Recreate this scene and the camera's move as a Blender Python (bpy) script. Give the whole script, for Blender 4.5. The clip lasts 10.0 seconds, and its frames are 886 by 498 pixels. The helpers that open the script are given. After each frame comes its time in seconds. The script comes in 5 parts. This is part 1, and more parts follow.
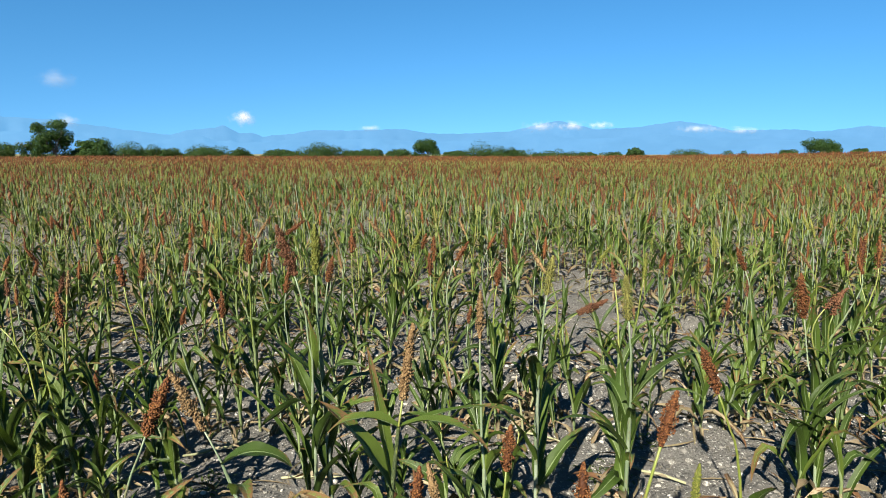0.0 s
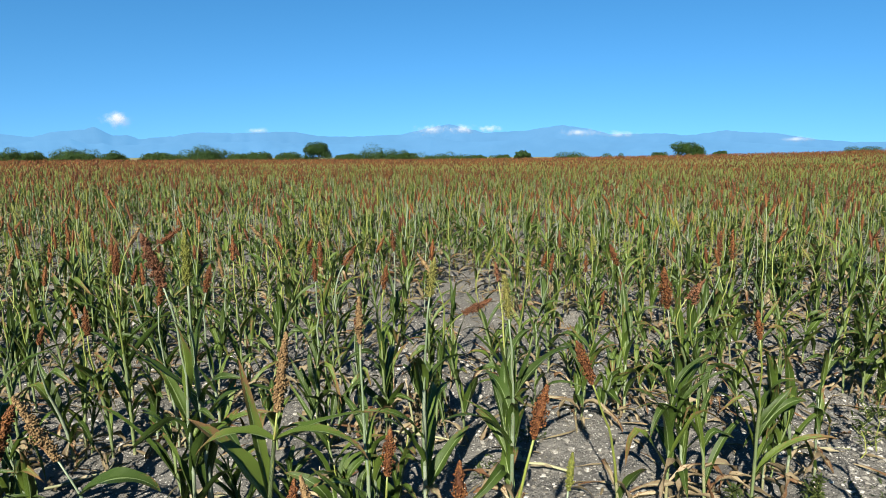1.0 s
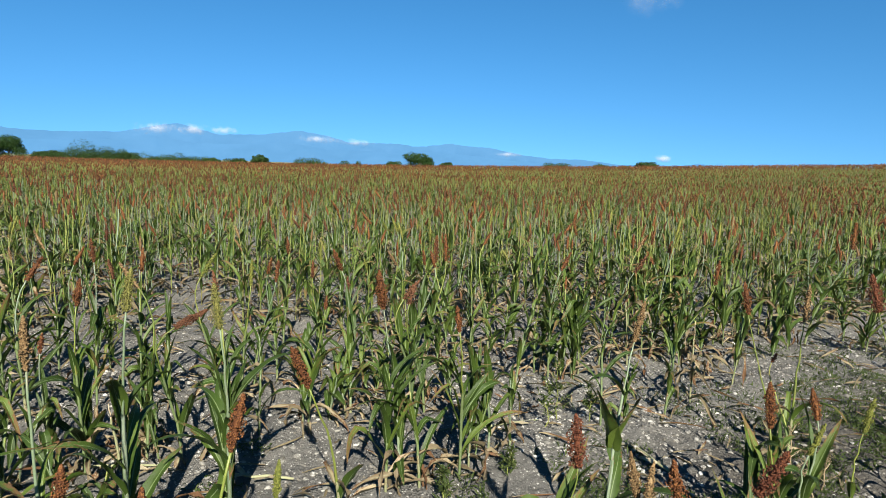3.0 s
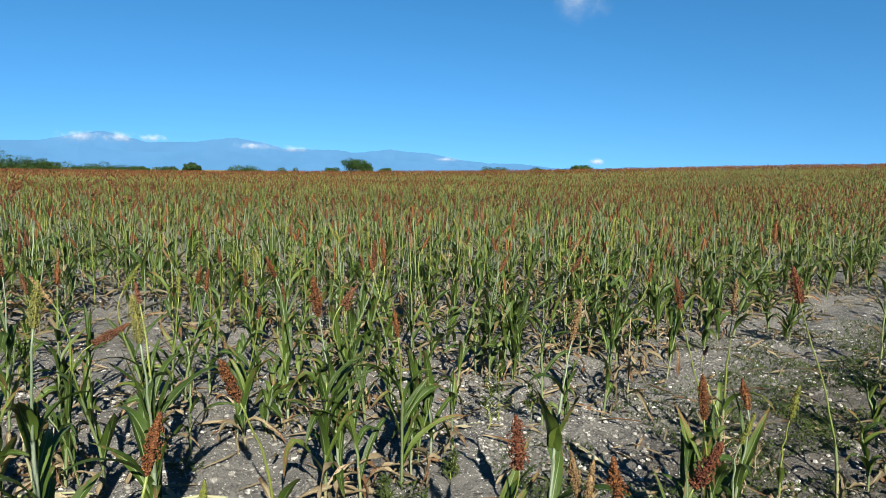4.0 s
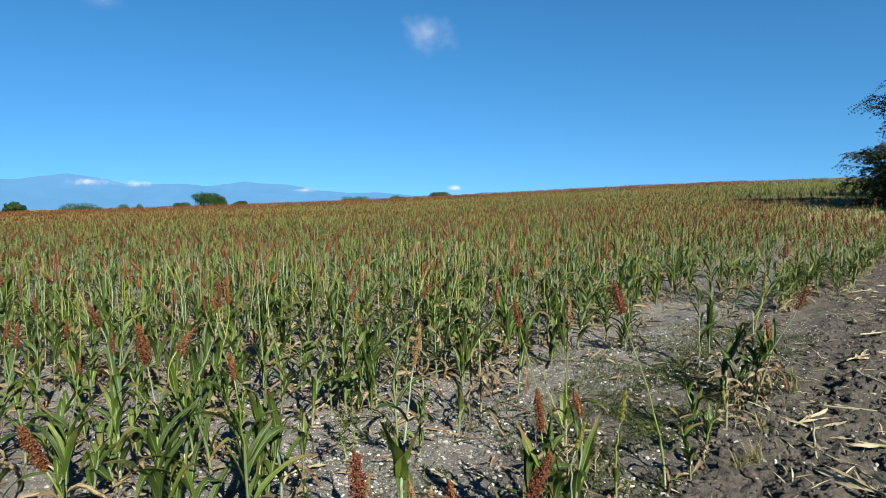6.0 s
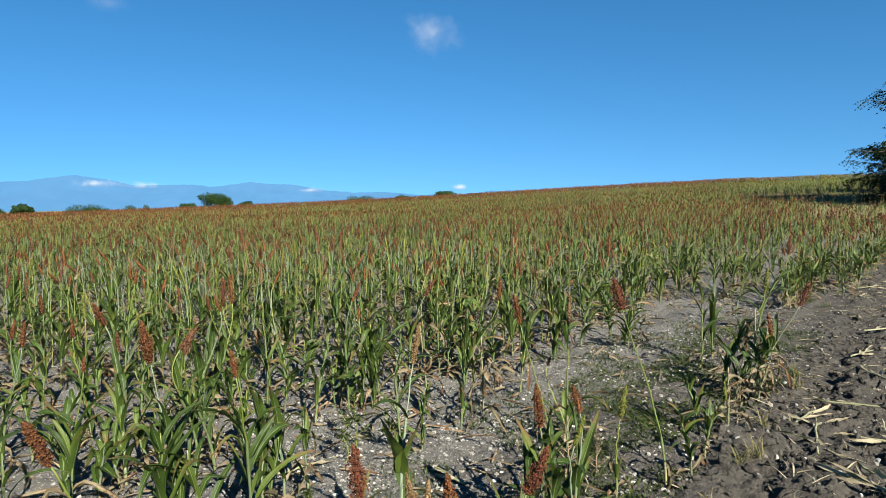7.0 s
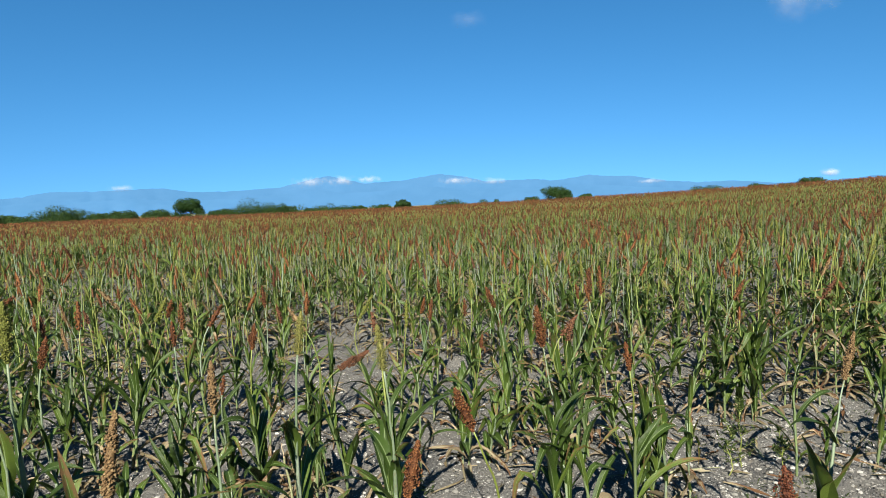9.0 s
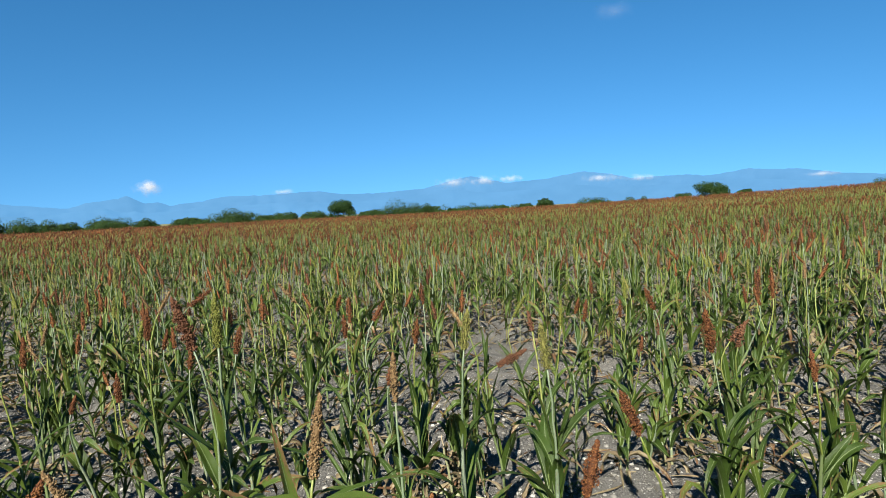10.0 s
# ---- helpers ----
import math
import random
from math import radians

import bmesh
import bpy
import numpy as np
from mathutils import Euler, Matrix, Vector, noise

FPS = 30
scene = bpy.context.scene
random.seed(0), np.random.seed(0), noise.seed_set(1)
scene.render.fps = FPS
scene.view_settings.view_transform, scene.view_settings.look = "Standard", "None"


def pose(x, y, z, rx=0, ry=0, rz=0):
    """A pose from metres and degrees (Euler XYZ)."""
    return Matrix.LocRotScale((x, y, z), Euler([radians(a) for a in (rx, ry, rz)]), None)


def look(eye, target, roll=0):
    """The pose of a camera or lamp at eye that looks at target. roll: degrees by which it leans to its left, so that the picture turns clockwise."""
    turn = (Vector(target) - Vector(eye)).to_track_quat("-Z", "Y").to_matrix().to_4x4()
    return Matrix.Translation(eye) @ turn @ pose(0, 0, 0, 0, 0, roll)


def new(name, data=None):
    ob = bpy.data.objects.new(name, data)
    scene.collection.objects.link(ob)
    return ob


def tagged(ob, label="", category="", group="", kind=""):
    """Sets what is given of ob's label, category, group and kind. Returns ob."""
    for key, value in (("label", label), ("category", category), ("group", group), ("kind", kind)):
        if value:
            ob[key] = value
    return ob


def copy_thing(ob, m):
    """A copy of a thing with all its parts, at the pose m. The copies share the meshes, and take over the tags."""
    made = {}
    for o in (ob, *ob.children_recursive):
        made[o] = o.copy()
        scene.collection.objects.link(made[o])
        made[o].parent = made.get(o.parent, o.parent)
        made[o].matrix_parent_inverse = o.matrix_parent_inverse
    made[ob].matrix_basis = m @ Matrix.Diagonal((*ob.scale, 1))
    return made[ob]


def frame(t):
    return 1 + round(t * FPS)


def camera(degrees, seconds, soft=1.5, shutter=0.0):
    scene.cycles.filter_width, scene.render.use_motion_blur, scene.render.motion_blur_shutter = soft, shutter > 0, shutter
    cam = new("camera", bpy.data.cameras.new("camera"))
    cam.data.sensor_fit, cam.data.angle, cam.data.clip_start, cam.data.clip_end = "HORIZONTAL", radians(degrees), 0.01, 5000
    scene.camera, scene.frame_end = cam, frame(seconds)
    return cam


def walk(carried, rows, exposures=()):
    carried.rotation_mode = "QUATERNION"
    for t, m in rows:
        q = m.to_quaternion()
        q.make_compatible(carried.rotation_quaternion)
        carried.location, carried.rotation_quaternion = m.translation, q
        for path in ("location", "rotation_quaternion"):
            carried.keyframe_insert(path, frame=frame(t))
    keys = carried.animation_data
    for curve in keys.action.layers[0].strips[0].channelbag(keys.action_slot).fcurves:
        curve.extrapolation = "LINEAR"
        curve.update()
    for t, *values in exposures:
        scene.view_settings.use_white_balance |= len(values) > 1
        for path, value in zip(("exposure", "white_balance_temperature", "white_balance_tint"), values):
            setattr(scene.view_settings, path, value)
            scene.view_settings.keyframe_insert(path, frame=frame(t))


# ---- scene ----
cam = camera(70.69, 10.0, soft=0.45)


def gaze(x, y, z, yaw, pitch, lean):
    """The camera's pose from its compass yaw, its pitch and its lean to the right, in degrees."""
    return pose(x, y, z, 0, 0, -yaw) @ pose(0, 0, 0, 90 + pitch) @ pose(0, 0, 0, 0, 0, -lean)


PATH = [
    (0.0, gaze(-0.001, 0.001, 1.600, 0.02, -8.64, -0.05)),
    (0.5, gaze(0.024, 0.006, 1.600, 4.37, -8.56, 0.16)),
    (1.0, gaze(0.051, 0.002, 1.602, 9.71, -8.38, 0.12)),
    (1.5, gaze(0.091, -0.001, 1.602, 16.56, -8.02, -0.35)),
    (2.0, gaze(0.111, -0.012, 1.600, 23.42, -7.70, -1.73)),
    (2.5, gaze(0.128, -0.021, 1.608, 28.37, -7.55, -1.69)),
    (3.0, gaze(0.146, -0.049, 1.603, 33.32, -7.45, -1.87)),
    (3.1, gaze(0.146, -0.054, 1.603, 34.25, -8.25, -1.83)),
    (3.2, gaze(0.145, -0.058, 1.604, 35.11, -9.45, -1.76)),
    (3.4, gaze(0.155, -0.055, 1.600, 36.45, -10.05, -1.60)),
    (3.85, gaze(0.185, -0.030, 1.590, 38.35, -7.70, -1.20)),
    (4.3, gaze(0.215, -0.011, 1.580, 39.31, -5.78, -0.84)),
    (4.5, gaze(0.224, -0.017, 1.587, 39.53, -5.81, -0.55)),
    (5.0, gaze(0.238, -0.057, 1.599, 42.03, -5.17, -0.62)),
    (5.5, gaze(0.262, -0.081, 1.597, 44.94, -4.83, 0.78)),
    (6.0, gaze(0.277, -0.105, 1.596, 51.17, -4.20, 0.88)),
    (6.2, gaze(0.288, -0.131, 1.602, 52.52, -4.10, 1.22)),
    (6.55, gaze(0.290, -0.138, 1.600, 53.35, -4.12, 1.28)),
    (6.9, gaze(0.282, -0.142, 1.592, 51.50, -4.25, 1.30)),
    (7.3, gaze(0.263, -0.142, 1.585, 47.56, -4.42, 1.35)),
    (7.5, gaze(0.246, -0.107, 1.602, 44.95, -4.64, 1.85)),
    (8.0, gaze(0.219, -0.041, 1.599, 37.66, -4.70, 2.02)),
    (8.5, gaze(0.160, 0.006, 1.598, 29.03, -4.66, 2.00)),
    (9.0, gaze(0.128, 0.067, 1.587, 20.41, -4.09, 2.19)),
    (9.5, gaze(0.088, 0.079, 1.602, 14.07, -3.45, 2.48)),
    (10.0, gaze(0.038, 0.055, 1.594, 7.48, -3.59, 2.89)),
]
walk(cam, PATH, exposures=[(0.0, 2.06, 6750, 10), (0.5, 2.06, 6750, 10), (1.0, 1.99, 6650, 10), (1.5, 1.91, 6520, 10), (3.0, 1.86, 6500, 10), (4.5, 1.88, 6500, 10), (6.0, 1.88, 6500, 10),
                            (7.5, 1.86, 6500, 10), (10.0, 1.83, 6500, 10)])

# ---- daylight ----
SUN_AZ, SUN_EL = 203.0, 34.0
world = bpy.data.worlds.new("sky")
scene.world = world
world.use_nodes = True
wt = world.node_tree
sky = wt.nodes.new("ShaderNodeTexSky")
sky.sky_type = "NISHITA"
sky.sun_disc = False
sky.sun_elevation, sky.sun_rotation = radians(SUN_EL), radians(SUN_AZ)
sky.altitude, sky.air_density, sky.dust_density, sky.ozone_density = 300, 1.0, 0.0, 6.0
# the dry clear air keeps its blue low down: the sky is read a little above the true direction
way = wt.nodes.new("ShaderNodeTexCoord")
lift = wt.nodes.new("ShaderNodeVectorMath")
lift.operation = "ADD"
lift.inputs[1].default_value = (0, 0, 0.16)
wt.links.new(way.outputs["Generated"], lift.inputs[0])
wt.links.new(lift.outputs[0], sky.inputs["Vector"])
rich = wt.nodes.new("ShaderNodeHueSaturation")
rich.inputs["Hue"].default_value = 0.4915
rich.inputs["Saturation"].default_value = 1.19
wt.links.new(sky.outputs[0], rich.inputs["Color"])
wt.nodes["Background"].inputs["Strength"].default_value = 0.0460
wt.links.new(rich.outputs[0], wt.nodes["Background"].inputs["Color"])

sun_data = bpy.data.lights.new("sun", "SUN")
sun_data.energy, sun_data.angle, sun_data.color = 5.0, radians(0.53), (1.0, 0.95, 0.84)
sun_from = Vector((math.sin(radians(SUN_AZ)) * math.cos(radians(SUN_EL)),
                   math.cos(radians(SUN_AZ)) * math.cos(radians(SUN_EL)), math.sin(radians(SUN_EL))))
sun = new("sun", sun_data)
sun.matrix_world = look(sun_from * 50, (0, 0, 0))


# ---- materials ----
class Mat:
    """A node material under construction: short calls for the nodes that recur."""

    def __init__(self, name, rough=0.8, spec=0.3):
        self.m = bpy.data.materials.new(name)
        self.m.use_nodes = True
        self.t = self.m.node_tree
        self.p = self.t.nodes["Principled BSDF"]
        self.p.inputs["Roughness"].default_value = rough
        self.p.inputs["Specular IOR Level"].default_value = spec

    def n(self, kind, **inputs):
        node = self.t.nodes.new("ShaderNode" + kind)
        for key, value in inputs.items():
            self.put(node.inputs[key.replace("_", " ")], value)
        return node

    def put(self, socket, value):
        if isinstance(value, bpy.types.NodeSocket):
            self.t.links.new(value, socket)
        else:
            socket.default_value = value

    def math(self, op, a, b=0.0, c=0.0, clamp=False):
        node = self.t.nodes.new("ShaderNodeMath")
        node.operation, node.use_clamp = op, clamp
        for i, value in enumerate((a, b, c)):
            self.put(node.inputs[i], value)
        return node.outputs[0]

    def mix(self, fac, a, b, mode="MIX"):
        node = self.t.nodes.new("ShaderNodeMix")
        node.data_type, node.blend_type = "RGBA", mode
        self.put(node.inputs[0], fac)
        for i, value in ((6, a), (7, b)):
            self.put(node.inputs[i], (*value, 1) if isinstance(value, tuple) and len(value) == 3 else value)
        return node.outputs[2]

    def ramp(self, fac, stops):
        node = self.t.nodes.new("ShaderNodeValToRGB")
        while len(node.color_ramp.elements) < len(stops):
            node.color_ramp.elements.new(0.5)
        for e, (at, colour) in zip(node.color_ramp.elements, stops):
            e.position, e.color = at, (*colour, 1) if isinstance(colour, tuple) else (colour, colour, colour, 1)
        self.put(node.inputs[0], fac)
        return node.outputs[0]

    def noise(self, scale, detail=3.0, rough=0.55, coords=None):
        node = self.n("TexNoise", Scale=scale, Detail=detail, Roughness=rough)
        if coords is not None:
            self.put(node.inputs["Vector"], coords)
        return node.outputs["Fac"]

    def place(self):
        return self.n("NewGeometry").outputs["Position"]

    def chance(self):
        """A number of its own for each object and each loose piece."""
        a = self.n("ObjectInfo").outputs["Random"]
        b = self.n("NewGeometry").outputs["Random Per Island"]
        return self.math("FRACT", self.math("ADD", a, self.math("MULTIPLY", b, 7.31)))

    def bump(self, height, strength, distance):
        node = self.n("Bump", Strength=strength, Distance=distance, Height=height)
        self.put(self.p.inputs["Normal"], node.outputs[0])

    def colour(self, value):
        self.put(self.p.inputs["Base Color"], (*value, 1) if isinstance(value, tuple) else value)
        return self

    def thin(self, share, tint):
        """Lets part of the light through, as a leaf does."""
        tr = self.n("BsdfTranslucent", Color=(*tint, 1) if isinstance(tint, tuple) else tint)
        mixer = self.n("MixShader")
        mixer.inputs[0].default_value = share
        self.t.links.new(self.p.outputs[0], mixer.inputs[1])
        self.t.links.new(tr.outputs[0], mixer.inputs[2])
        self.t.links.new(mixer.outputs[0], self.t.nodes["Material Output"].inputs["Surface"])
        return self


def leaf_material(name, dark, mid, light, dry, dryness):
    m = Mat(name, 0.52, 0.16)
    uv = m.n("SeparateXYZ", Vector=m.n("UVMap").outputs[0])
    u, v = uv.outputs[0], uv.outputs[1]
    across = m.math("ABSOLUTE", m.math("SUBTRACT", m.math("MULTIPLY", u, 2.0), 1.0))
    rnd = m.chance()
    blotch = m.noise(14.0, 4.0, 0.6)
    fine = m.noise(90.0, 2.0, 0.6)
    green = m.ramp(rnd, [(0.08, dark), (0.55, mid), (0.95, light)])
    green = m.mix(m.math("MULTIPLY", fine, 0.35), green, mid, "MULTIPLY")
    green = m.mix(m.math("MULTIPLY", blotch, 0.32), green, light)
    streak = m.n("TexWave", Scale=9.0, Distortion=0.6, Detail=1.0)
    m.put(streak.inputs["Vector"], m.n("CombineXYZ", X=m.math("MULTIPLY", u, 2.2)).outputs[0])
    green = m.mix(m.math("MULTIPLY", streak.outputs["Fac"], 0.16), green, light)
    rib = m.math("LESS_THAN", across, m.math("MULTIPLY_ADD", v, -0.06, 0.10))
    green = m.mix(m.math("MULTIPLY", rib, 0.48), green, (0.16, 0.20, 0.10))
    # brown dying tips, margins and rust patches
    tip = m.math("MULTIPLY_ADD", blotch, 1.1, m.math("MULTIPLY_ADD", v, 0.75, m.math("MULTIPLY", across, 0.22)))
    gone = m.math("MULTIPLY", m.math("SUBTRACT", m.math("MULTIPLY_ADD", rnd, dryness, tip), 1.48), 6.0, clamp=True)
    m.colour(m.mix(gone, green, m.mix(fine, dry, (0.06, 0.028, 0.012))))
    m.put(m.p.inputs["Roughness"], m.math("MULTIPLY_ADD", gone, 0.4, m.math("MULTIPLY_ADD", blotch, 0.22, 0.36)))
    m.bump(streak.outputs["Fac"], 0.25, 0.001)
    return m.thin(0.14, (0.070, 0.120, 0.012)).m


LEAF = leaf_material("sorghum_leaf", (0.0052, 0.0155, 0.0034), (0.0165, 0.0360, 0.0058), (0.0580, 0.0840, 0.0140), (0.105, 0.066, 0.028), 0.40)
OLD_LEAF = leaf_material("old_leaf", (0.046, 0.031, 0.018), (0.112, 0.086, 0.051), (0.215, 0.175, 0.108), (0.080, 0.042, 0.022), 0.7)


def stalk_material(name, low, high, pale):
    m = Mat(name, 0.5, 0.35)
    rnd = m.chance()
    grain = m.noise(60.0, 3.0)
    ring = m.noise(7.0, 2.0)
    c = m.ramp(rnd, [(0.0, low), (0.55, high), (1.0, pale)])
    c = m.mix(m.math("MULTIPLY", grain, 0.4), c, pale)
    c = m.mix(m.math("MULTIPLY", m.math("GREATER_THAN", ring, 0.60), 0.4), c, (0.0936, 0.054, 0.0252))
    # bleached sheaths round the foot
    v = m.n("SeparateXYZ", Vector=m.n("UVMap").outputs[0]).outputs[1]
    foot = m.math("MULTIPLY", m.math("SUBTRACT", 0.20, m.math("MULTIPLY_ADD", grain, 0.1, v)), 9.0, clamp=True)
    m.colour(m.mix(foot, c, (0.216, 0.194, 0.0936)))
    return m.m


STRAW = leaf_material("dry_straw", (0.115, 0.092, 0.058), (0.190, 0.160, 0.104), (0.300, 0.260, 0.175), (0.110, 0.075, 0.042), 0.3)
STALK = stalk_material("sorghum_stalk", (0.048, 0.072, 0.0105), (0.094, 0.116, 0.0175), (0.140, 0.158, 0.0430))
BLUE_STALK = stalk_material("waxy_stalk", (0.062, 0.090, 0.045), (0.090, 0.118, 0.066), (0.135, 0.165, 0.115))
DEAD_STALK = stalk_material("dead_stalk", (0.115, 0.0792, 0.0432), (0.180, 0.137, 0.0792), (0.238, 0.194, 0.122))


def seed_material(name, a, b, c):
    m = Mat(name, 0.7, 0.15)
    tone = m.ramp(m.chance(), [(0.0, a), (0.5, b), (1.0, c)])
    patch = m.noise(38.0, 3.0)
    tone = m.mix(m.math("MULTIPLY", patch, 0.5), tone, a)
    # husks, and the shade in the gaps between grains put into the colour
    grains = m.n("TexVoronoi", Scale=95.0, Randomness=1.0)
    m.put(grains.inputs["Vector"], m.place())
    gap = m.math("MULTIPLY", m.math("SUBTRACT", grains.outputs["Distance"], 0.50), 1.3, clamp=True)
    m.colour(m.mix(gap, tone, tuple(v * 0.5 for v in a)))
    m.bump(grains.outputs["Distance"], 0.5, -0.004)
    return m.m


SEEDS = {
    "red": seed_material("rust_seed", (0.033, 0.0112, 0.0044), (0.088, 0.0325, 0.0105), (0.160, 0.0690, 0.0215)),
    "rose": seed_material("rose_seed", (0.042, 0.0165, 0.0080), (0.080, 0.0335, 0.0160), (0.125, 0.0590, 0.0290)),
    "tan": seed_material("tan_seed", (0.062, 0.036, 0.015), (0.118, 0.074, 0.033), (0.185, 0.128, 0.062)),
    "green": seed_material("unripe_seed", (0.044, 0.0520, 0.0086), (0.088, 0.094, 0.0158), (0.140, 0.138, 0.0324)),
    "pale": seed_material("flowering_seed", (0.058, 0.060, 0.0144), (0.118, 0.114, 0.028), (0.185, 0.170, 0.052)),
    "dark": seed_material("maroon_seed", (0.036, 0.0105, 0.0058), (0.085, 0.0275, 0.0125), (0.150, 0.0560, 0.0230)),
}
KINDS = list(SEEDS)
FIELD_MATS = [LEAF, OLD_LEAF, STALK, BLUE_STALK] + [SEEDS[k] for k in KINDS]


def soil_material():
    m = Mat("soil", 0.95, 0.12)
    at = m.place()
    xyz = m.n("SeparateXYZ", Vector=at)
    big, mid, fine = m.noise(0.55, 4.0, 0.6, at), m.noise(6.0, 5.0, 0.62, at), m.noise(85.0, 4.0, 0.65, at)
    dry = m.ramp(big, [(0.3, (0.073, 0.070, 0.063)), (0.7, (0.110, 0.106, 0.095))])
    dry = m.mix(m.math("MULTIPLY", mid, 0.55), dry, (0.0540, 0.0515, 0.0460))
    dry = m.mix(m.math("MULTIPLY", fine, 0.45), dry, (0.146, 0.141, 0.129))
    # pale chips of limestone too small to stand out of the soil
    chips = m.n("TexVoronoi", Scale=62.0, Randomness=1.0)
    m.put(chips.inputs["Vector"], at)
    some = m.math("GREATER_THAN", m.n("SeparateXYZ", Vector=chips.outputs["Color"]).outputs[0], 0.76)
    chip = m.math("MULTIPLY", m.math("LESS_THAN", chips.outputs["Distance"], 0.34), some)
    fines = m.n("TexVoronoi", Scale=140.0, Randomness=1.0)
    m.put(fines.inputs["Vector"], at)
    grit = m.math("MULTIPLY", m.math("LESS_THAN", fines.outputs["Distance"], 0.30), m.math("GREATER_THAN", m.n("SeparateXYZ", Vector=fines.outputs["Color"]).outputs[0], 0.86))
    chip = m.math("MAXIMUM", chip, m.math("MULTIPLY", grit, m.math("GREATER_THAN", m.noise(1.6, 3.0, 0.6, at), 0.45)))
    dry = m.mix(m.math("MULTIPLY", chip, 0.8), dry, (0.320, 0.312, 0.285))
    # the ploughed lane along the field's edge is damp and dark
    edge = m.math("MULTIPLY_ADD", mid, 0.7, xyz.outputs[1])
    lane = m.math("MULTIPLY", m.math("SUBTRACT", 1.38, edge), 5.0, clamp=True)
    # damp soil beside it, darkened further for clods and the weeds' shadows
    damp_shade = m.math("MULTIPLY", m.math("MULTIPLY", m.math("SUBTRACT", 2.75, edge), 1.6, clamp=True), m.math("MULTIPLY", m.math("SUBTRACT", xyz.outputs[0], 2.4), 1.2, clamp=True))
    lane = m.math("MAXIMUM", lane, m.math("MULTIPLY", damp_shade, 0.80))
    turned = m.ramp(m.noise(17.0, 5.0, 0.65, at), [(0.3, (0.0250, 0.0225, 0.0190)), (0.7, (0.0760, 0.0690, 0.0580))])
    c = m.mix(lane, dry, turned)
    # far rows: soil coloured darker for fallen leaves and the crop's shade
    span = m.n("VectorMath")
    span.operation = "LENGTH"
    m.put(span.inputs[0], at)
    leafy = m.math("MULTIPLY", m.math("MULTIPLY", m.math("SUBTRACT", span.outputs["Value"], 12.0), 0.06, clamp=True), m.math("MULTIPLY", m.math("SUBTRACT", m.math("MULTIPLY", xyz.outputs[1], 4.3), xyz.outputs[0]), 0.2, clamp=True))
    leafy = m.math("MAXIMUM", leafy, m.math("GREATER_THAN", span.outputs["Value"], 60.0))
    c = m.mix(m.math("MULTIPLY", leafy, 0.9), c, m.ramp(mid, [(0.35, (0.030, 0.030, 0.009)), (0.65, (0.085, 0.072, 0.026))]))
    # bleached stubble where the crop gives out
    stub = m.math("MULTIPLY", m.math("MULTIPLY", m.math("SUBTRACT", span.outputs["Value"], 27.0), 0.3, clamp=True), m.math("MULTIPLY", m.math("SUBTRACT", xyz.outputs[0], m.math("MULTIPLY", xyz.outputs[1], 5.0)), 0.3, clamp=True))
    stub = m.math("MULTIPLY", stub, m.math("LESS_THAN", span.outputs["Value"], 66.0))
    c = m.mix(stub, c, m.ramp(mid, [(0.35, (0.12, 0.105, 0.058)), (0.65, (0.21, 0.185, 0.11))]))
    # dry grass beyond the crop
    flat = m.n("VectorMath")
    flat.operation = "LENGTH"
    m.put(flat.inputs[0], at)
    beyond = m.math("GREATER_THAN", flat.outputs["Value"], 168.0)
    c = m.mix(beyond, c, m.ramp(m.noise(0.08, 4.0, 0.6, at), [(0.35, (0.072, 0.0756, 0.0252)), (0.65, (0.158, 0.137, 0.0684))]))
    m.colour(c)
    h = m.math("ADD", m.math("MULTIPLY", m.math("ADD", fine, m.noise(30.0, 5.0, 0.7, at)), 0.45), m.math("ADD", mid, m.math("MULTIPLY", chip, 0.5)))
    m.bump(h, 1.0, 0.045)
    return m.m


SOIL = soil_material()


def stone_material():
    m = Mat("limestone", 0.85, 0.2)
    c = m.ramp(m.chance(), [(0.0, (0.07, 0.066, 0.058)), (0.6, (0.15, 0.144, 0.128)), (1.0, (0.34, 0.330, 0.300))])
    m.colour(m.mix(m.math("MULTIPLY", m.noise(120.0, 4.0), 0.5), c, (0.115, 0.108, 0.0936)))
    m.bump(m.noise(220.0, 3.0), 0.4, 0.003)
    return m.m


STONE = stone_material()


def clod_material(name, low, high):
    m = Mat(name, 0.97, 0.1)
    c = m.ramp(m.chance(), [(0.0, low), (1.0, high)])
    m.colour(m.mix(m.noise(60.0, 4.0), c, low))
    m.bump(m.noise(140.0, 4.0), 0.7, 0.006)
    return m.m


CLOD = clod_material("clod", (0.0280, 0.0250, 0.0210), (0.0880, 0.0800, 0.0670))
CRUMB = clod_material("dry_crumb", (0.060, 0.055, 0.045), (0.170, 0.158, 0.134))


def foliage_material(name, a, b, c, share=0.2):
    m = Mat(name, 0.7, 0.10)
    tone = m.ramp(m.chance(), [(0.0, a), (0.5, b), (1.0, c)])
    m.colour(m.mix(m.math("MULTIPLY", m.noise(0.9, 3.0), 0.5), tone, a))
    return m.thin(share, (0.115, 0.173, 0.0288)).m


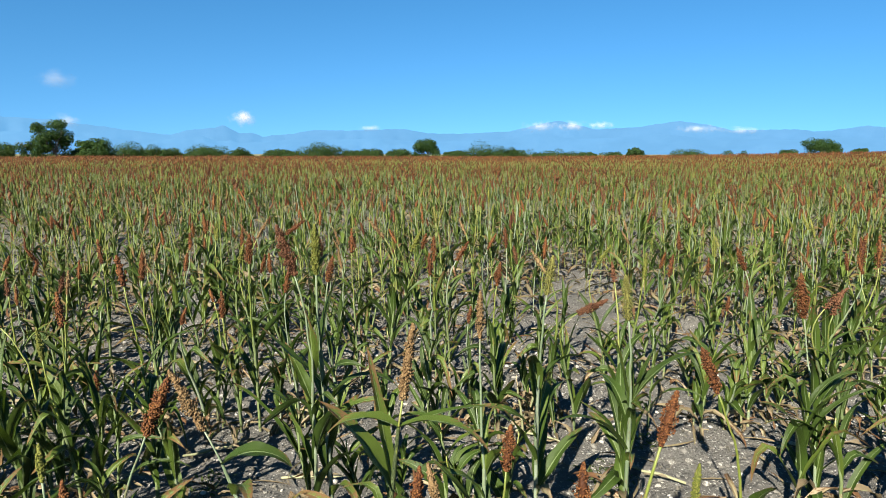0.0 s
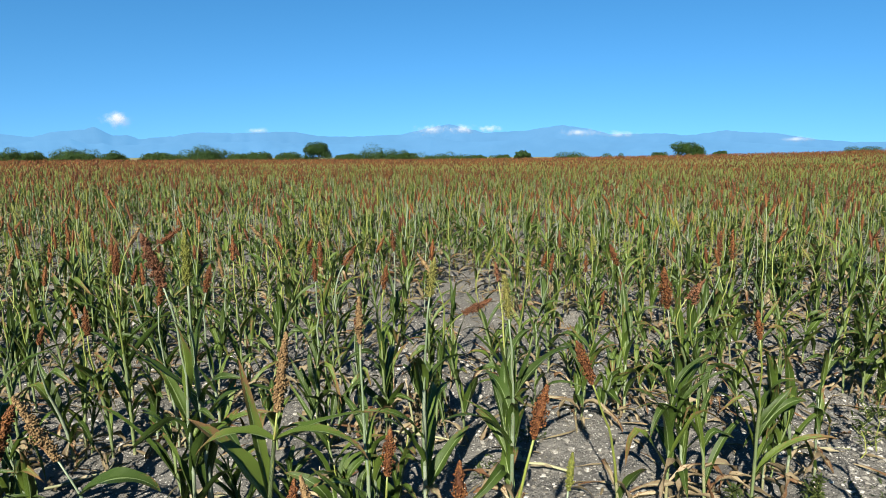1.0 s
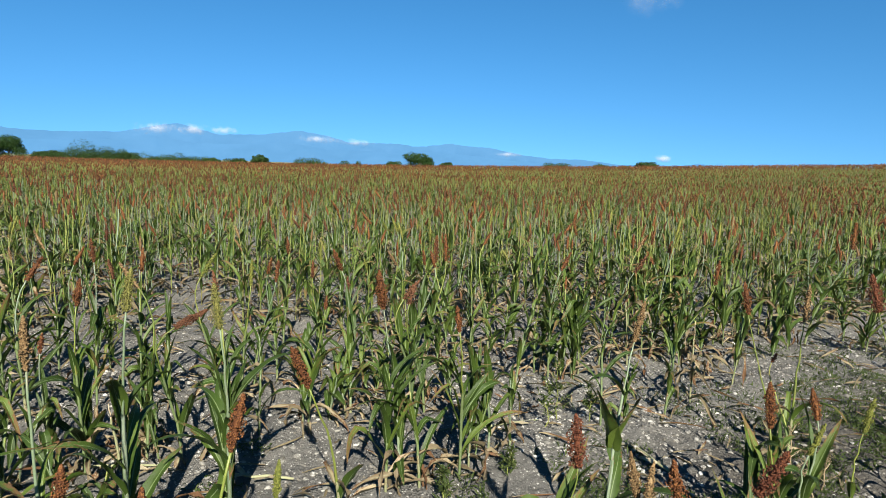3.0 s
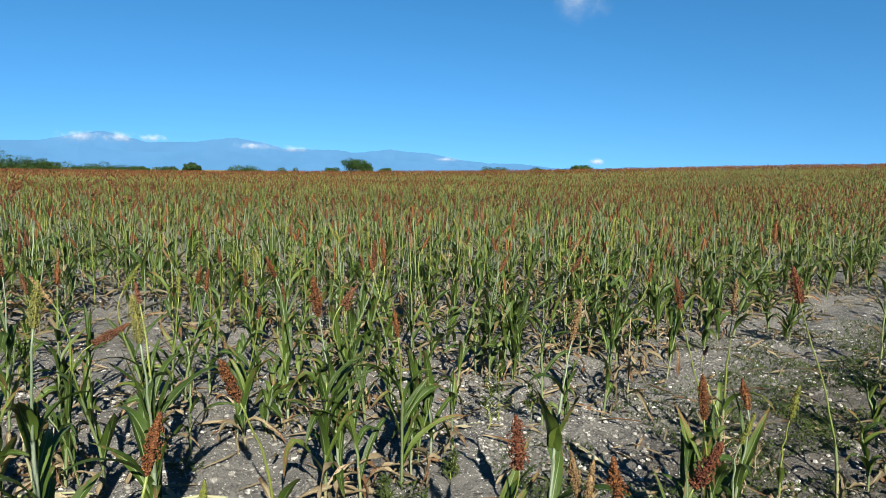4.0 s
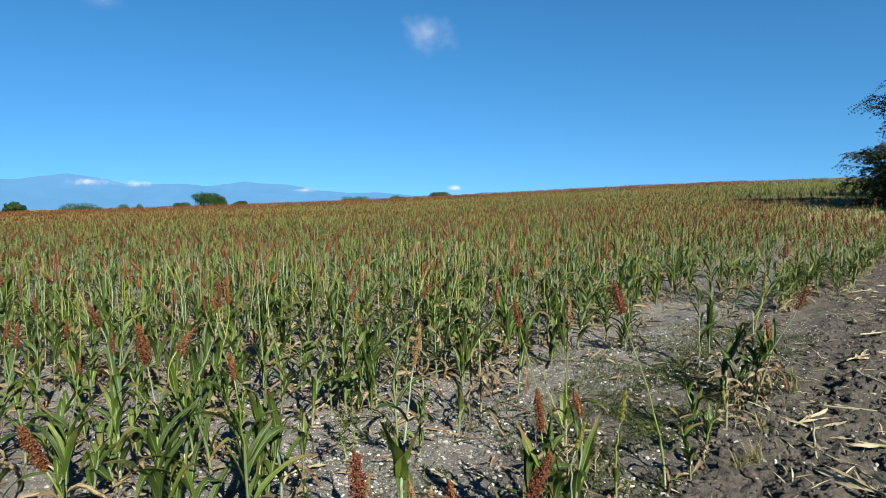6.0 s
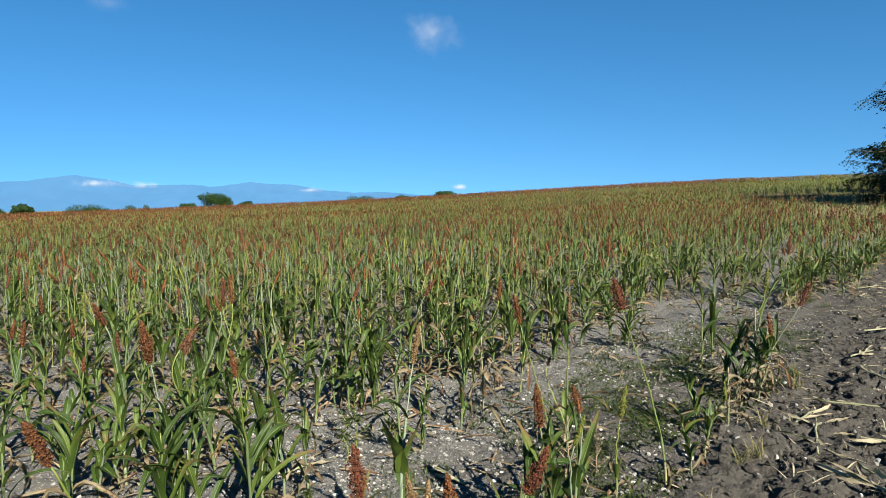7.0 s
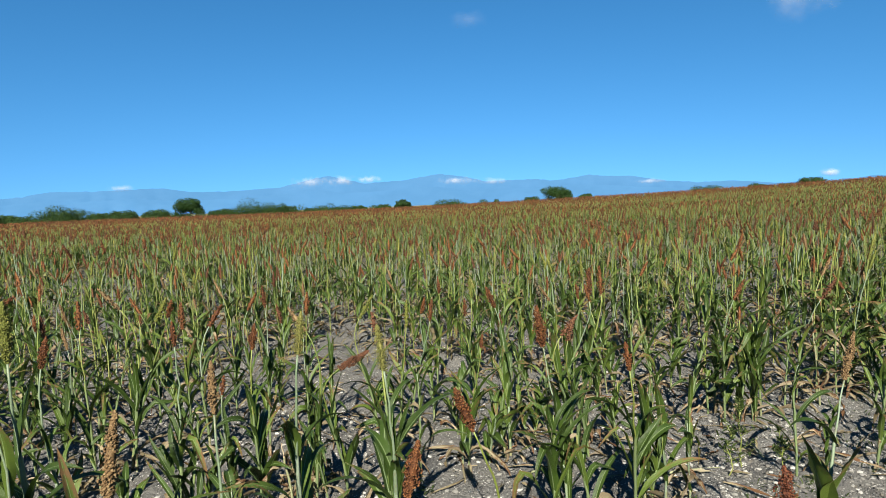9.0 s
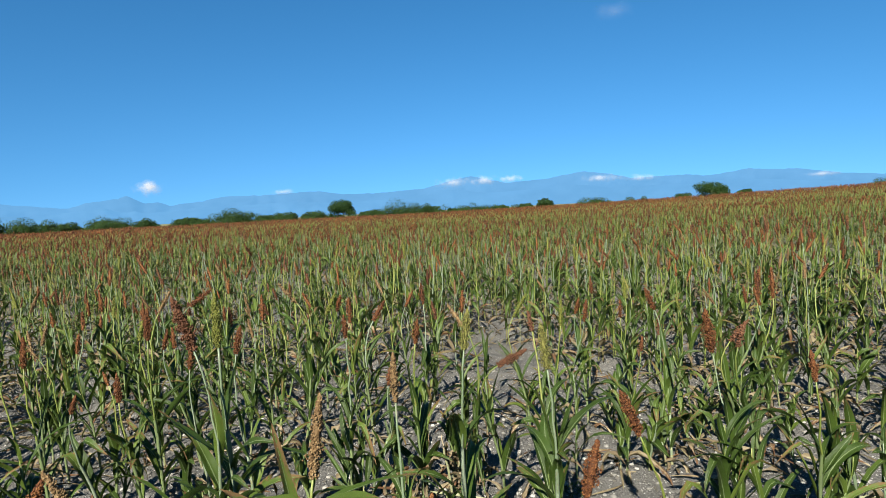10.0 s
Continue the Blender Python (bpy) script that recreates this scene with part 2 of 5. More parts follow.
TREE_LEAF = foliage_material("mesquite_leaf", (0.0050, 0.0160, 0.0038), (0.0140, 0.0340, 0.0075), (0.0300, 0.0580, 0.0120))
SHRUB_LEAF = foliage_material("shrub_leaf", (0.0060, 0.0170, 0.0045), (0.0155, 0.0350, 0.0085), (0.0330, 0.0580, 0.0140))
# shade inside the dense crown is put into this darker leaf colour
DARK_LEAF = foliage_material("dense_leaf", (0.0040, 0.0085, 0.0034), (0.0075, 0.0150, 0.0052), (0.0150, 0.0260, 0.0085), 0.08)
WEED_LEAF = foliage_material("weed_leaf", (0.015, 0.0240, 0.0070), (0.0290, 0.0410, 0.0110), (0.0500, 0.0630, 0.0190))
GRASS = foliage_material("dry_grass", (0.0864, 0.0756, 0.0302), (0.137, 0.119, 0.054), (0.187, 0.166, 0.0864))


def bark_material():
    m = Mat("bark", 0.9, 0.15)
    m.colour(m.ramp(m.noise(6.480, 3.600, 0.468), [(0.3, (0.0396, 0.0302, 0.023)), (0.7, (0.122, 0.0972, 0.0756))]))
    m.bump(m.noise(22.0, 4.0), 0.8, 0.02)
    return m.m


BARK = bark_material()


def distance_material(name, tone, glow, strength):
    """Far land and cloud; the haze of the air between is put in as a blue glow."""
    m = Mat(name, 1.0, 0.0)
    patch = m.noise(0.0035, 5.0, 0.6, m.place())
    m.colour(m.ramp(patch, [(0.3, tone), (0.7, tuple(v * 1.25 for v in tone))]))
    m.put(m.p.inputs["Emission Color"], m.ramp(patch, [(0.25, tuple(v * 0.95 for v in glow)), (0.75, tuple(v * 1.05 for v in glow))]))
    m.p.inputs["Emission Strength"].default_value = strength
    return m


# ---- mesh builders ----
def unit(v):
    v = np.asarray(v, float)
    return v / max(np.linalg.norm(v), 1e-9)


class Soup:
    """Triangles gathered into one mesh, with a material and a place on the leaf for each corner."""

    def __init__(self):
        self.v, self.f, self.m, self.uv, self.n = [], [], [], [], 0

    def add(self, verts, faces, mat=0, uv=None):
        verts, faces = np.asarray(verts, float).reshape(-1, 3), np.asarray(faces, int).reshape(-1, 3)
        self.v.append(verts)
        self.f.append(faces + self.n)
        self.m.append(np.full(len(faces), mat) if np.isscalar(mat) else np.asarray(mat))
        self.uv.append(np.zeros((len(verts), 2)) + 0.5 if uv is None else np.asarray(uv, float))
        self.n += len(verts)
        return self

    def arrays(self):
        return np.concatenate(self.v), np.concatenate(self.f), np.concatenate(self.m), np.concatenate(self.uv)

    def mesh(self, name, mats, smooth=True):
        v, f, mi, uv = self.arrays()
        me = bpy.data.meshes.new(name)
        me.vertices.add(len(v))
        me.vertices.foreach_set("co", v.astype(np.float32).ravel())
        me.loops.add(3 * len(f))
        me.loops.foreach_set("vertex_index", f.astype(np.int32).ravel())
        me.polygons.add(len(f))
        me.polygons.foreach_set("loop_start", np.arange(0, 3 * len(f), 3, dtype=np.int32))
        for mat in mats:
            me.materials.append(mat)
        me.polygons.foreach_set("material_index", mi.astype(np.int32))
        me.polygons.foreach_set("use_smooth", np.full(len(f), smooth))
        layer = me.uv_layers.new(name="leaf")
        layer.data.foreach_set("uv", uv[f.ravel()].astype(np.float32).ravel())
        me.update(calc_edges=True)
        me.validate()
        return me


def piece(name, soup, mats, parent=None, label="", smooth=True):
    ob = new(name, soup.mesh(name, mats, smooth))
    if parent is not None:
        ob.parent = parent
    return tagged(ob, label)


def strip(rows, across):
    """Triangles of a grid of rows x across points."""
    out = []
    for i in range(rows - 1):
        for j in range(across - 1):
            a = i * across + j
            out += [(a, a + 1, a + across + 1), (a, a + across + 1, a + across)]
    return out


def blade(root, az, length, width, up, droop, fold=0.5, seg=9, across=5, wave=0.12, twist=0.0, phase=0.0, kink=0.0, crease=0.5):
    """A leaf: it leaves the stalk at 'up' radians over the level and bends over by 'droop', or breaks by 'kink' at 'crease'; folded along its midrib."""
    s = np.linspace(0, 1, seg + 1)
    el = up - droop * s ** 1.4 - kink / (1 + np.exp((crease - s) * 30))
    a = az + twist * s ** 2
    d = np.stack([np.cos(el) * np.sin(a), np.cos(el) * np.cos(a), np.sin(el)], 1) * (length / seg)
    mid = np.asarray(root) + np.concatenate([np.zeros((1, 3)), np.cumsum(d[:-1], 0)])
    w = width * 0.5 * np.minimum(1.0, 0.42 + 2.4 * s) * np.clip(1 - s ** 2.3, 0, 1) ** 0.85
    t = d / np.linalg.norm(d, axis=1)[:, None]
    side = np.cross(t, [0, 0, 1.0])
    side /= np.maximum(np.linalg.norm(side, axis=1)[:, None], 1e-6)
    roll = twist * 1.5 * s
    nrm = np.cross(side, t)
    side, nrm = (side * np.cos(roll)[:, None] + nrm * np.sin(roll)[:, None],
                 nrm * np.cos(roll)[:, None] - side * np.sin(roll)[:, None])
    us = np.linspace(-1, 1, across)
    rip = np.sin(s[:, None] * 15 + phase + us[None] * 1.3) * wave * np.abs(us)[None] * np.clip(s * 3, 0, 1)[:, None]
    open_ = fold * (1 - 0.5 * s)
    lift = np.abs(us)[None] * np.sin(open_)[:, None] + rip
    pts = mid[:, None] + side[:, None] * (us[None] * np.cos(open_)[:, None] * w[:, None])[..., None] + nrm[:, None] * (lift * w[:, None])[..., None]
    uv = np.stack(np.broadcast_arrays((us[None] + 1) / 2, s[:, None]), -1)
    return pts.reshape(-1, 3), strip(seg + 1, across), uv.reshape(-1, 2)


def tube(points, radii, sides=6, cap=True):
    points = np.asarray(points, float)
    n = len(points)
    t = np.gradient(points, axis=0)
    t /= np.linalg.norm(t, axis=1)[:, None]
    ref = np.array([1.0, 0.13, 0.07]) if abs(t[0][0]) < 0.8 else np.array([0.1, 1.0, 0.07])
    x = np.cross(t, ref)
    x /= np.linalg.norm(x, axis=1)[:, None]
    y = np.cross(t, x)
    a = np.linspace(0, 2 * np.pi, sides, endpoint=False)
    r = np.asarray(radii)[:, None, None]
    v = points[:, None] + r * (np.cos(a)[None, :, None] * x[:, None] + np.sin(a)[None, :, None] * y[:, None])
    f = []
    for i in range(n - 1):
        for j in range(sides):
            k = (j + 1) % sides
            p, q = i * sides, (i + 1) * sides
            f += [(p + j, p + k, q + k), (p + j, q + k, q + j)]
    if cap:
        f += [(((n - 1) * sides), (n - 1) * sides + j, (n - 1) * sides + j + 1) for j in range(1, sides - 1)]
    return v.reshape(-1, 3), f


PHI = (1 + 5 ** 0.5) / 2
ICO_V = np.array([(-1, PHI, 0), (1, PHI, 0), (-1, -PHI, 0), (1, -PHI, 0), (0, -1, PHI), (0, 1, PHI), (0, -1, -PHI),
                  (0, 1, -PHI), (PHI, 0, -1), (PHI, 0, 1), (-PHI, 0, -1), (-PHI, 0, 1)]) / math.hypot(1, PHI)
ICO_F = np.array([(0, 11, 5), (0, 5, 1), (0, 1, 7), (0, 7, 10), (0, 10, 11), (1, 5, 9), (5, 11, 4), (11, 10, 2), (10, 7, 6),
                  (7, 1, 8), (3, 9, 4), (3, 4, 2), (3, 2, 6), (3, 6, 8), (3, 8, 9), (4, 9, 5), (2, 4, 11), (6, 2, 10), (8, 6, 7), (9, 8, 1)])
OCT_V = np.array([(1, 0, 0), (-1, 0, 0), (0, 1, 0), (0, -1, 0), (0, 0, 1), (0, 0, -1.0)])
OCT_F = np.array([(0, 2, 4), (2, 1, 4), (1, 3, 4), (3, 0, 4), (2, 0, 5), (1, 2, 5), (3, 1, 5), (0, 3, 5)])


TET_V = np.array([(1, 1, 1), (1, -1, -1), (-1, 1, -1), (-1, -1, 1.0)]) * 0.72
TET_F = np.array([(0, 1, 2), (0, 3, 1), (0, 2, 3), (1, 3, 2)])


def frame_of(axis):
    z = unit(axis)
    x = unit(np.cross(z, (0.3, 1, 0.2)))
    return np.stack([x, np.cross(z, x), z], 1)


def panicle(bottom, top, rng, seeds, fine, loose=0.0, girth=0.17, mat=0, grain=1.0):
    """A seed head: short branches set round a rachis, each crowded with round grains."""
    bottom, top = np.asarray(bottom, float), np.asarray(top, float)
    length = np.linalg.norm(top - bottom)
    basis = frame_of(top - bottom)
    soup = Soup()
    v, f = tube([bottom, (bottom + top) / 2, top], [0.006, 0.006 + length * girth * max(0.06, 0.40 - 0.5 * loose), 0.003], 6)
    soup.add(v, f, mat)
    V, F = (OCT_V, OCT_F) if seeds > 60 else (TET_V, TET_F)
    size = (0.0021 + length * 0.0065 if fine else 0.0038 + length * 0.010) * grain
    k = np.arange(seeds)
    t = (k + rng.random(seeds)) / seeds
    t = np.clip(t + rng.normal(0, 0.02, seeds), 0, 1)
    bunch = (t * 14).astype(int) * 3 + (np.arange(seeds) * 2.399 % 6.283 / 2.0945).astype(int) % 3
    lumps = rng.normal(0, 0.30, 48)
    wide = girth * length * np.sin(np.pi * np.clip(0.06 + 0.92 * t, 0, 1) ** 0.85) ** 0.75 * (1 + lumps[bunch])
    r = wide * (1 - (0.42 + 0.35 * loose) * rng.random(seeds) ** (1.7 - 0.7 * loose))
    a = k * 2.399 + rng.normal(0, 0.25, seeds)
    pts = np.stack([r * np.cos(a), r * np.sin(a), t * length - loose * 0.12 * length * (r / (girth * length))], 1)
    pts = bottom + pts @ basis.T
    s = size * rng.uniform(0.75, 1.2, seeds)
    verts = pts[:, None] + s[:, None, None] * V[None]
    faces = F[None] + (np.arange(seeds) * len(V))[:, None, None]
    soup.add(verts.reshape(-1, 3), faces.reshape(-1, 3), mat)
    if loose > 0.3:
        for i in rng.choice(seeds, min(26, seeds), replace=False):
            c = bottom + (top - bottom) * max(0.0, t[i] - 0.12)
            soup.add(*tube([c, pts[i]], [0.0012, 0.0006], 3, False), mat)
    return soup


def bend(base, tip, end_dir, n, rng, wobble=0.01):
    """A stalk's line: straight up out of the ground, then over towards the head."""
    base, tip = np.asarray(base, float), np.asarray(tip, float)
    length = np.linalg.norm(tip - base)
    p1 = base + np.array([0, 0, 1]) * length * 0.42 + (tip - base) * 0.06
    p2 = tip - unit(end_dir) * length * 0.26
    s = np.linspace(0, 1, n)[:, None]
    line = (1 - s) ** 3 * base + 3 * s * (1 - s) ** 2 * p1 + 3 * s * s * (1 - s) * p2 + s ** 3 * tip
    sway = rng.normal(0, wobble, (n, 3)) * np.array([1, 1, 0]) * np.sin(np.pi * s)
    return line + sway * 0.35


LABELS = {
    "red": "sorghum plant with a compact rust-red seed head",
    "rose": "sorghum plant with a loose rose-brown drooping seed head",
    "tan": "sorghum plant with a bleached tan seed head",
    "green": "sorghum plant with an unripe yellow-green seed head",
    "pale": "sorghum plant with an open pale green panicle",
    "dark": "sorghum plant with a dark maroon seed head",
    "none": "young sorghum plant with broad green leaves, no head",
    "dead": "withered sorghum plant with curled brown leaves",
}


def sorghum(base, bottom, top, kind, leaves, rng, reach=0.34, wide=0.048, fine=True, leaf_top=0.52, blue=None, lean=None, blades=()):
    """One plant: a stalk, its leaves in two ranks, dry leaves at the foot and a seed head. Its Empty stands at the base."""
    root = new("sorghum_plant")
    root.location = base
    o = np.zeros(3)
    tip = np.asarray(bottom, float) - np.asarray(base)
    head = np.asarray(top, float) - np.asarray(base)
    height = np.linalg.norm(tip)
    reach *= float(np.clip(height / 0.55, 0.45, 1.0))
    line = bend(o - np.array([0, 0, 0.02]), tip, head - tip, 12, rng)
    thick = (0.0048 + 0.0022 * rng.random()) * (0.8 + 0.4 * min(1.2, height))
    radii = np.linspace(1, 0.42, 12) * thick
    dead = kind == "dead"
    blue = rng.random() < 0.35 if blue is None else blue
    sides = 8 if fine else 6
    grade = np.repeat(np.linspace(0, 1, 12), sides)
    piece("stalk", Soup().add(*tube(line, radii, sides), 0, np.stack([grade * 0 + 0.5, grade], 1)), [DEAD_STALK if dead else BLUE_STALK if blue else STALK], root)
    plane = rng.uniform(0, np.pi) if lean is None else lean
    for i in range(leaves + 4 if leaves > 3 else leaves + 1):
        s = 0.02 + (leaf_top - 0.02) * ((i + 0.6 * rng.random()) / max(1, leaves + 3.2)) ** 1.25
        k = s * 11
        j = min(10, int(k))
        at = line[j] + (line[j + 1] - line[j]) * (k - j)
        az = plane + np.pi * (i % 2) + rng.normal(0, 0.35)
        long_ = reach * rng.uniform(0.70, 1.25) * (1.25 - 0.75 * s)
        old = dead or (i < 5 and rng.random() < (0.95, 0.75, 0.45, 0.25, 0.15)[i])
        if old:
            arr = blade(at, az, long_ * 0.8, wide * 0.8, rng.uniform(-0.3, 0.9), rng.uniform(1.0, 2.4), 1.1, 8, 5, 0.8, rng.normal(0, 1.2), rng.uniform(0, 6), rng.uniform(0, 1.4), rng.uniform(0.15, 0.5))
        else:
            habit = rng.random()
            droop = rng.uniform(0.2, 0.8) if habit < 0.28 else rng.uniform(0.9, 2.4) if habit < 0.82 else rng.uniform(0.1, 0.5)
            arr = blade(at, az, long_, wide * rng.uniform(0.6, 1.35) * (1.12 - 0.5 * s), rng.uniform(1.0, 1.46), droop, rng.uniform(0.25, 0.85), 10 if fine else 8, 5, 0.16,
                        rng.normal(0, 0.5), rng.uniform(0, 6), rng.uniform(1.3, 2.3) if habit > 0.8 else 0.0, rng.uniform(0.3, 0.65))
        soup = Soup().add(arr[0], arr[1], 0, arr[2])
        # the sheath that wraps the stalk below each blade
        low = line[max(0, j - 1)]
        sheath = tube([low, at], [thick * 1.05, thick * 1.28 * (1 - 0.45 * s)], 6, False)
        if not fine:
            soup.add(*sheath, 0)
        leaf = piece("leaf", soup, [OLD_LEAF if old else LEAF], root, "dry curled brown leaf" if old and not dead else "")
        if fine:
            piece("sheath", Soup().add(*sheath), [OLD_LEAF if old else BLUE_STALK if blue else LEAF], leaf)
    for s, az, long_, width, up, droop in blades:
        j = min(10, int(s * 11))
        at = line[j] + (line[j + 1] - line[j]) * (s * 11 - j)
        arr = blade(at, radians(az), long_, width, up, droop, 0.45, 12, 7, 0.10, rng.normal(0, 0.15), rng.uniform(0, 6))
        leaf = piece("leaf", Soup().add(arr[0], arr[1], 0, arr[2]), [LEAF], root)
        piece("sheath", Soup().add(*tube([line[max(0, j - 2)], at], [thick * 1.1, thick * 1.25 * (1 - 0.4 * s)], 8, False)), [BLUE_STALK if blue else LEAF], leaf)
    if kind in SEEDS:
        length = np.linalg.norm(head - tip)
        loose = {"pale": 0.9, "rose": 0.6, "dark": 0.45, "tan": 0.25}.get(kind, 0.15)
        girth = {"pale": 0.150, "rose": 0.125, "tan": 0.078, "green": 0.085, "dark": 0.150}.get(kind, 0.112)
        count = int((900 if fine else 130) * (1.35 if loose > 0.5 else 1.0) * np.clip(length / 0.18, 0.6, 1.7))
        piece("seed_head", panicle(tip, head, rng, count, fine, loose, girth, 0, 0.72 if kind == "pale" else 1.0), [SEEDS[kind]], root)
    return tagged(root, LABELS[kind], "sorghum plant", "sorghum rows")


# ---- the lie of the land ----
ROW0, PITCH = 1.65, 0.868
RISE_AZ = (-180, -60, 10, 25, 35, 50, 60, 75, 88, 120, 180)
RISE = (0, 0, 0, 0.18, 0.42, 0.78, 1.22, 1.66, 1.72, 0.8, 0)


def land(x, y):
    """The ground's height without its small relief: level round the camera, a low swell to the east."""
    x, y = np.asarray(x, float), np.asarray(y, float)
    r = np.hypot(x, y)
    az = np.degrees(np.arctan2(x, y))
    e = sum(np.interp(az + d, RISE_AZ, RISE) for d in (-6, -3, 0, 3, 6)) / 5
    s = np.clip((r - 26) / 60, 0, 1)
    return np.tan(np.radians(e)) * np.minimum(r, 165) * s * s * (3 - 2 * s)


def ground_relief(x, y):
    out = np.zeros(len(x))
    r = np.hypot(x, y)
    for i in np.nonzero(r < 30)[0]:
        p = Vector((x[i], y[i], 0))
        fade = min(1.0, (30 - r[i]) / 12)
        lane = min(1.0, max(0.0, (1.0 - y[i]) / 0.35))
        furrow = 0.020 * math.cos(2 * math.pi * (y[i] - ROW0) / PITCH) * (1 - lane)
        rough = 0.030 * noise.noise(p * 1.7) + 0.022 * noise.noise(p * 5.3) + 0.017 * noise.noise(p * 12.0) + 0.013 * noise.noise(p * 23.0)
        ploughed = lane * (0.034 * noise.noise(p * 4.1) + 0.040 * noise.noise(p * 8.0) + 0.040 * noise.noise(p * 17.0) + 0.016 * math.cos(2 * math.pi * y[i] / 0.45))
        out[i] = fade * (furrow + rough + ploughed)
    return out


def height_at(x, y):
    return float(land(x, y) + ground_relief(np.array([x]), np.array([y]))[0])


def build_ground():
    radii = [0.0]
    r, step = 0.35, 0.05
    while r < 4600:
        radii.append(r)
        r += step
        step = 0.05 if r < 1.8 else 0.034 if r < 6.2 else 0.07 if r < 9 else 0.011 * r if r < 40 else 0.05 * r if r < 200 else 0.2 * r
    front = np.linspace(-44, 96, 400)
    back = np.linspace(96, 316, 60)[1:-1]
    az = np.radians(np.concatenate([front, back]))
    R, A = np.meshgrid(np.array(radii[1:]), az, indexing="ij")
    x, y = (R * np.sin(A)).ravel(), (R * np.cos(A)).ravel()
    z = land(x, y) + ground_relief(x, y)
    v = np.concatenate([[[0, 0, height_at(0.0, 0.0)]], np.stack([x, y, z], 1)])
    n = len(az)
    i, j = np.meshgrid(np.arange(len(radii) - 2), np.arange(n), indexing="ij")
    a, b = 1 + i * n + j, 1 + i * n + (j + 1) % n
    c, d = a + n, b + n
    f = np.concatenate([np.stack([a, b, d], -1).reshape(-1, 3), np.stack([a, d, c], -1).reshape(-1, 3),
                        np.stack([np.zeros(n, int), 1 + (np.arange(n) + 1) % n, 1 + np.arange(n)], 1)])
    f = f[:, ::-1]
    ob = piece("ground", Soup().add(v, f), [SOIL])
    return tagged(ob, "grey stony field soil with a dark ploughed lane along its edge", "soil", kind="structure")


ground = build_ground()


# ---- mountains, clouds ----
CREST = ((-75, 1.8), (-50, 2.2), (-42, 2.9), (-35.3, 2.75), (-31.7, 2.6), (-27.9, 2.1), (-23.2, 1.55), (-21.7, 2.0), (-19.8, 2.2), (-19.0, 2.42), (-17.8, 1.75), (-16.6, 1.78),
         (-15.9, 1.5), (-13.4, 1.75), (-11.5, 2.1), (-8.4, 2.05), (-3.8, 2.25), (-1.2, 1.85), (1.3, 1.8), (6.0, 2.0), (8.5, 2.6), (10.3, 2.95), (13.5, 2.15),
         (16.9, 2.3), (20.5, 2.8), (22.9, 2.35), (24.6, 1.95), (29.1, 1.95), (30.7, 1.75), (33.5, 2.1), (37.2, 1.85), (40.3, 1.3), (42.9, 1.05), (45.5, 1.05), (49, 0.7),
         (53, 0.75), (55.4, 0.95), (58, 0.6), (66, 0.0))


def build_mountains():
    """Two hazy ranges far to the north: the crest, and a lower shoulder before it."""
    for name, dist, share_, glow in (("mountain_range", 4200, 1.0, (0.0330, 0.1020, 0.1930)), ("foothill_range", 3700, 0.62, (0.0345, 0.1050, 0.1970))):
        az = np.linspace(-75, 66, 700)
        el = np.interp(az + 1.8 * (share_ < 1), *zip(*CREST)) * share_
        el = el + np.array([0.05 * noise.noise((a * 0.55, dist * 0.01, 0)) + 0.06 * noise.noise((a * 1.7, 3, dist * 0.01)) + 0.03 * noise.noise((a * 5.0, 7, dist * 0.01)) for a in az])
        el *= np.clip((65 - az) / 8, 0, 1)
        rows = 7
        verts = []
        for share in np.linspace(0, 1, rows):
            d = dist * (0.90 + 0.10 * share)
            d = d + np.array([noise.noise((a * 0.9, share * 2.2, dist * 0.02)) for a in az]) * 90 * math.sin(math.pi * share)
            h = 1.6 + np.tan(np.radians(el)) * dist * share ** 1.1 - 12 * (1 - share)
            verts.append(np.stack([d * np.sin(np.radians(az)), d * np.cos(np.radians(az)), h], 1))
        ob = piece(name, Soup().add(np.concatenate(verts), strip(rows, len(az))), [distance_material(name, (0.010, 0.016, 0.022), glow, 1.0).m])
        tagged(ob, "blue hazy mountain range on the horizon", "mountains", kind="structure")


build_mountains()


def cloud_material():
    m = Mat("cloud", 1.0, 0.0)
    uv = m.n("SeparateXYZ", Vector=m.n("UVMap").outputs[0])
    dx = m.math("MULTIPLY", m.math("SUBTRACT", uv.outputs[0], 0.5), 2.0)
    dy = m.math("MULTIPLY", m.math("SUBTRACT", uv.outputs[1], 0.5), 2.0)
    far = m.math("SQRT", m.math("ADD", m.math("MULTIPLY", dx, dx), m.math("MULTIPLY", dy, dy)))
    at = m.place()
    info = m.n("ObjectInfo")
    tint = m.n("SeparateColor", Color=info.outputs["Color"])
    puff = m.noise(m.math("MULTIPLY", tint.outputs[0], 0.02), 6.0, 0.58, at)
    body = m.math("SUBTRACT", m.math("MULTIPLY_ADD", puff, 1.7, 0.0), m.math("MULTIPLY", far, 1.0))
    alpha = m.math("MULTIPLY", m.math("POWER", m.math("MULTIPLY", body, 1.15, clamp=True), 1.6), info.outputs["Alpha"])
    m.colour((0.145, 0.145, 0.15))
    # part of the daylight in the cloud is added as a pale blue glow
    m.p.inputs["Emission Color"].default_value = (0.62, 0.78, 1.0, 1)
    m.p.inputs["Emission Strength"].default_value = 0.125
    m.put(m.p.inputs["Alpha"], alpha)
    return m.m


CLOUD = cloud_material()


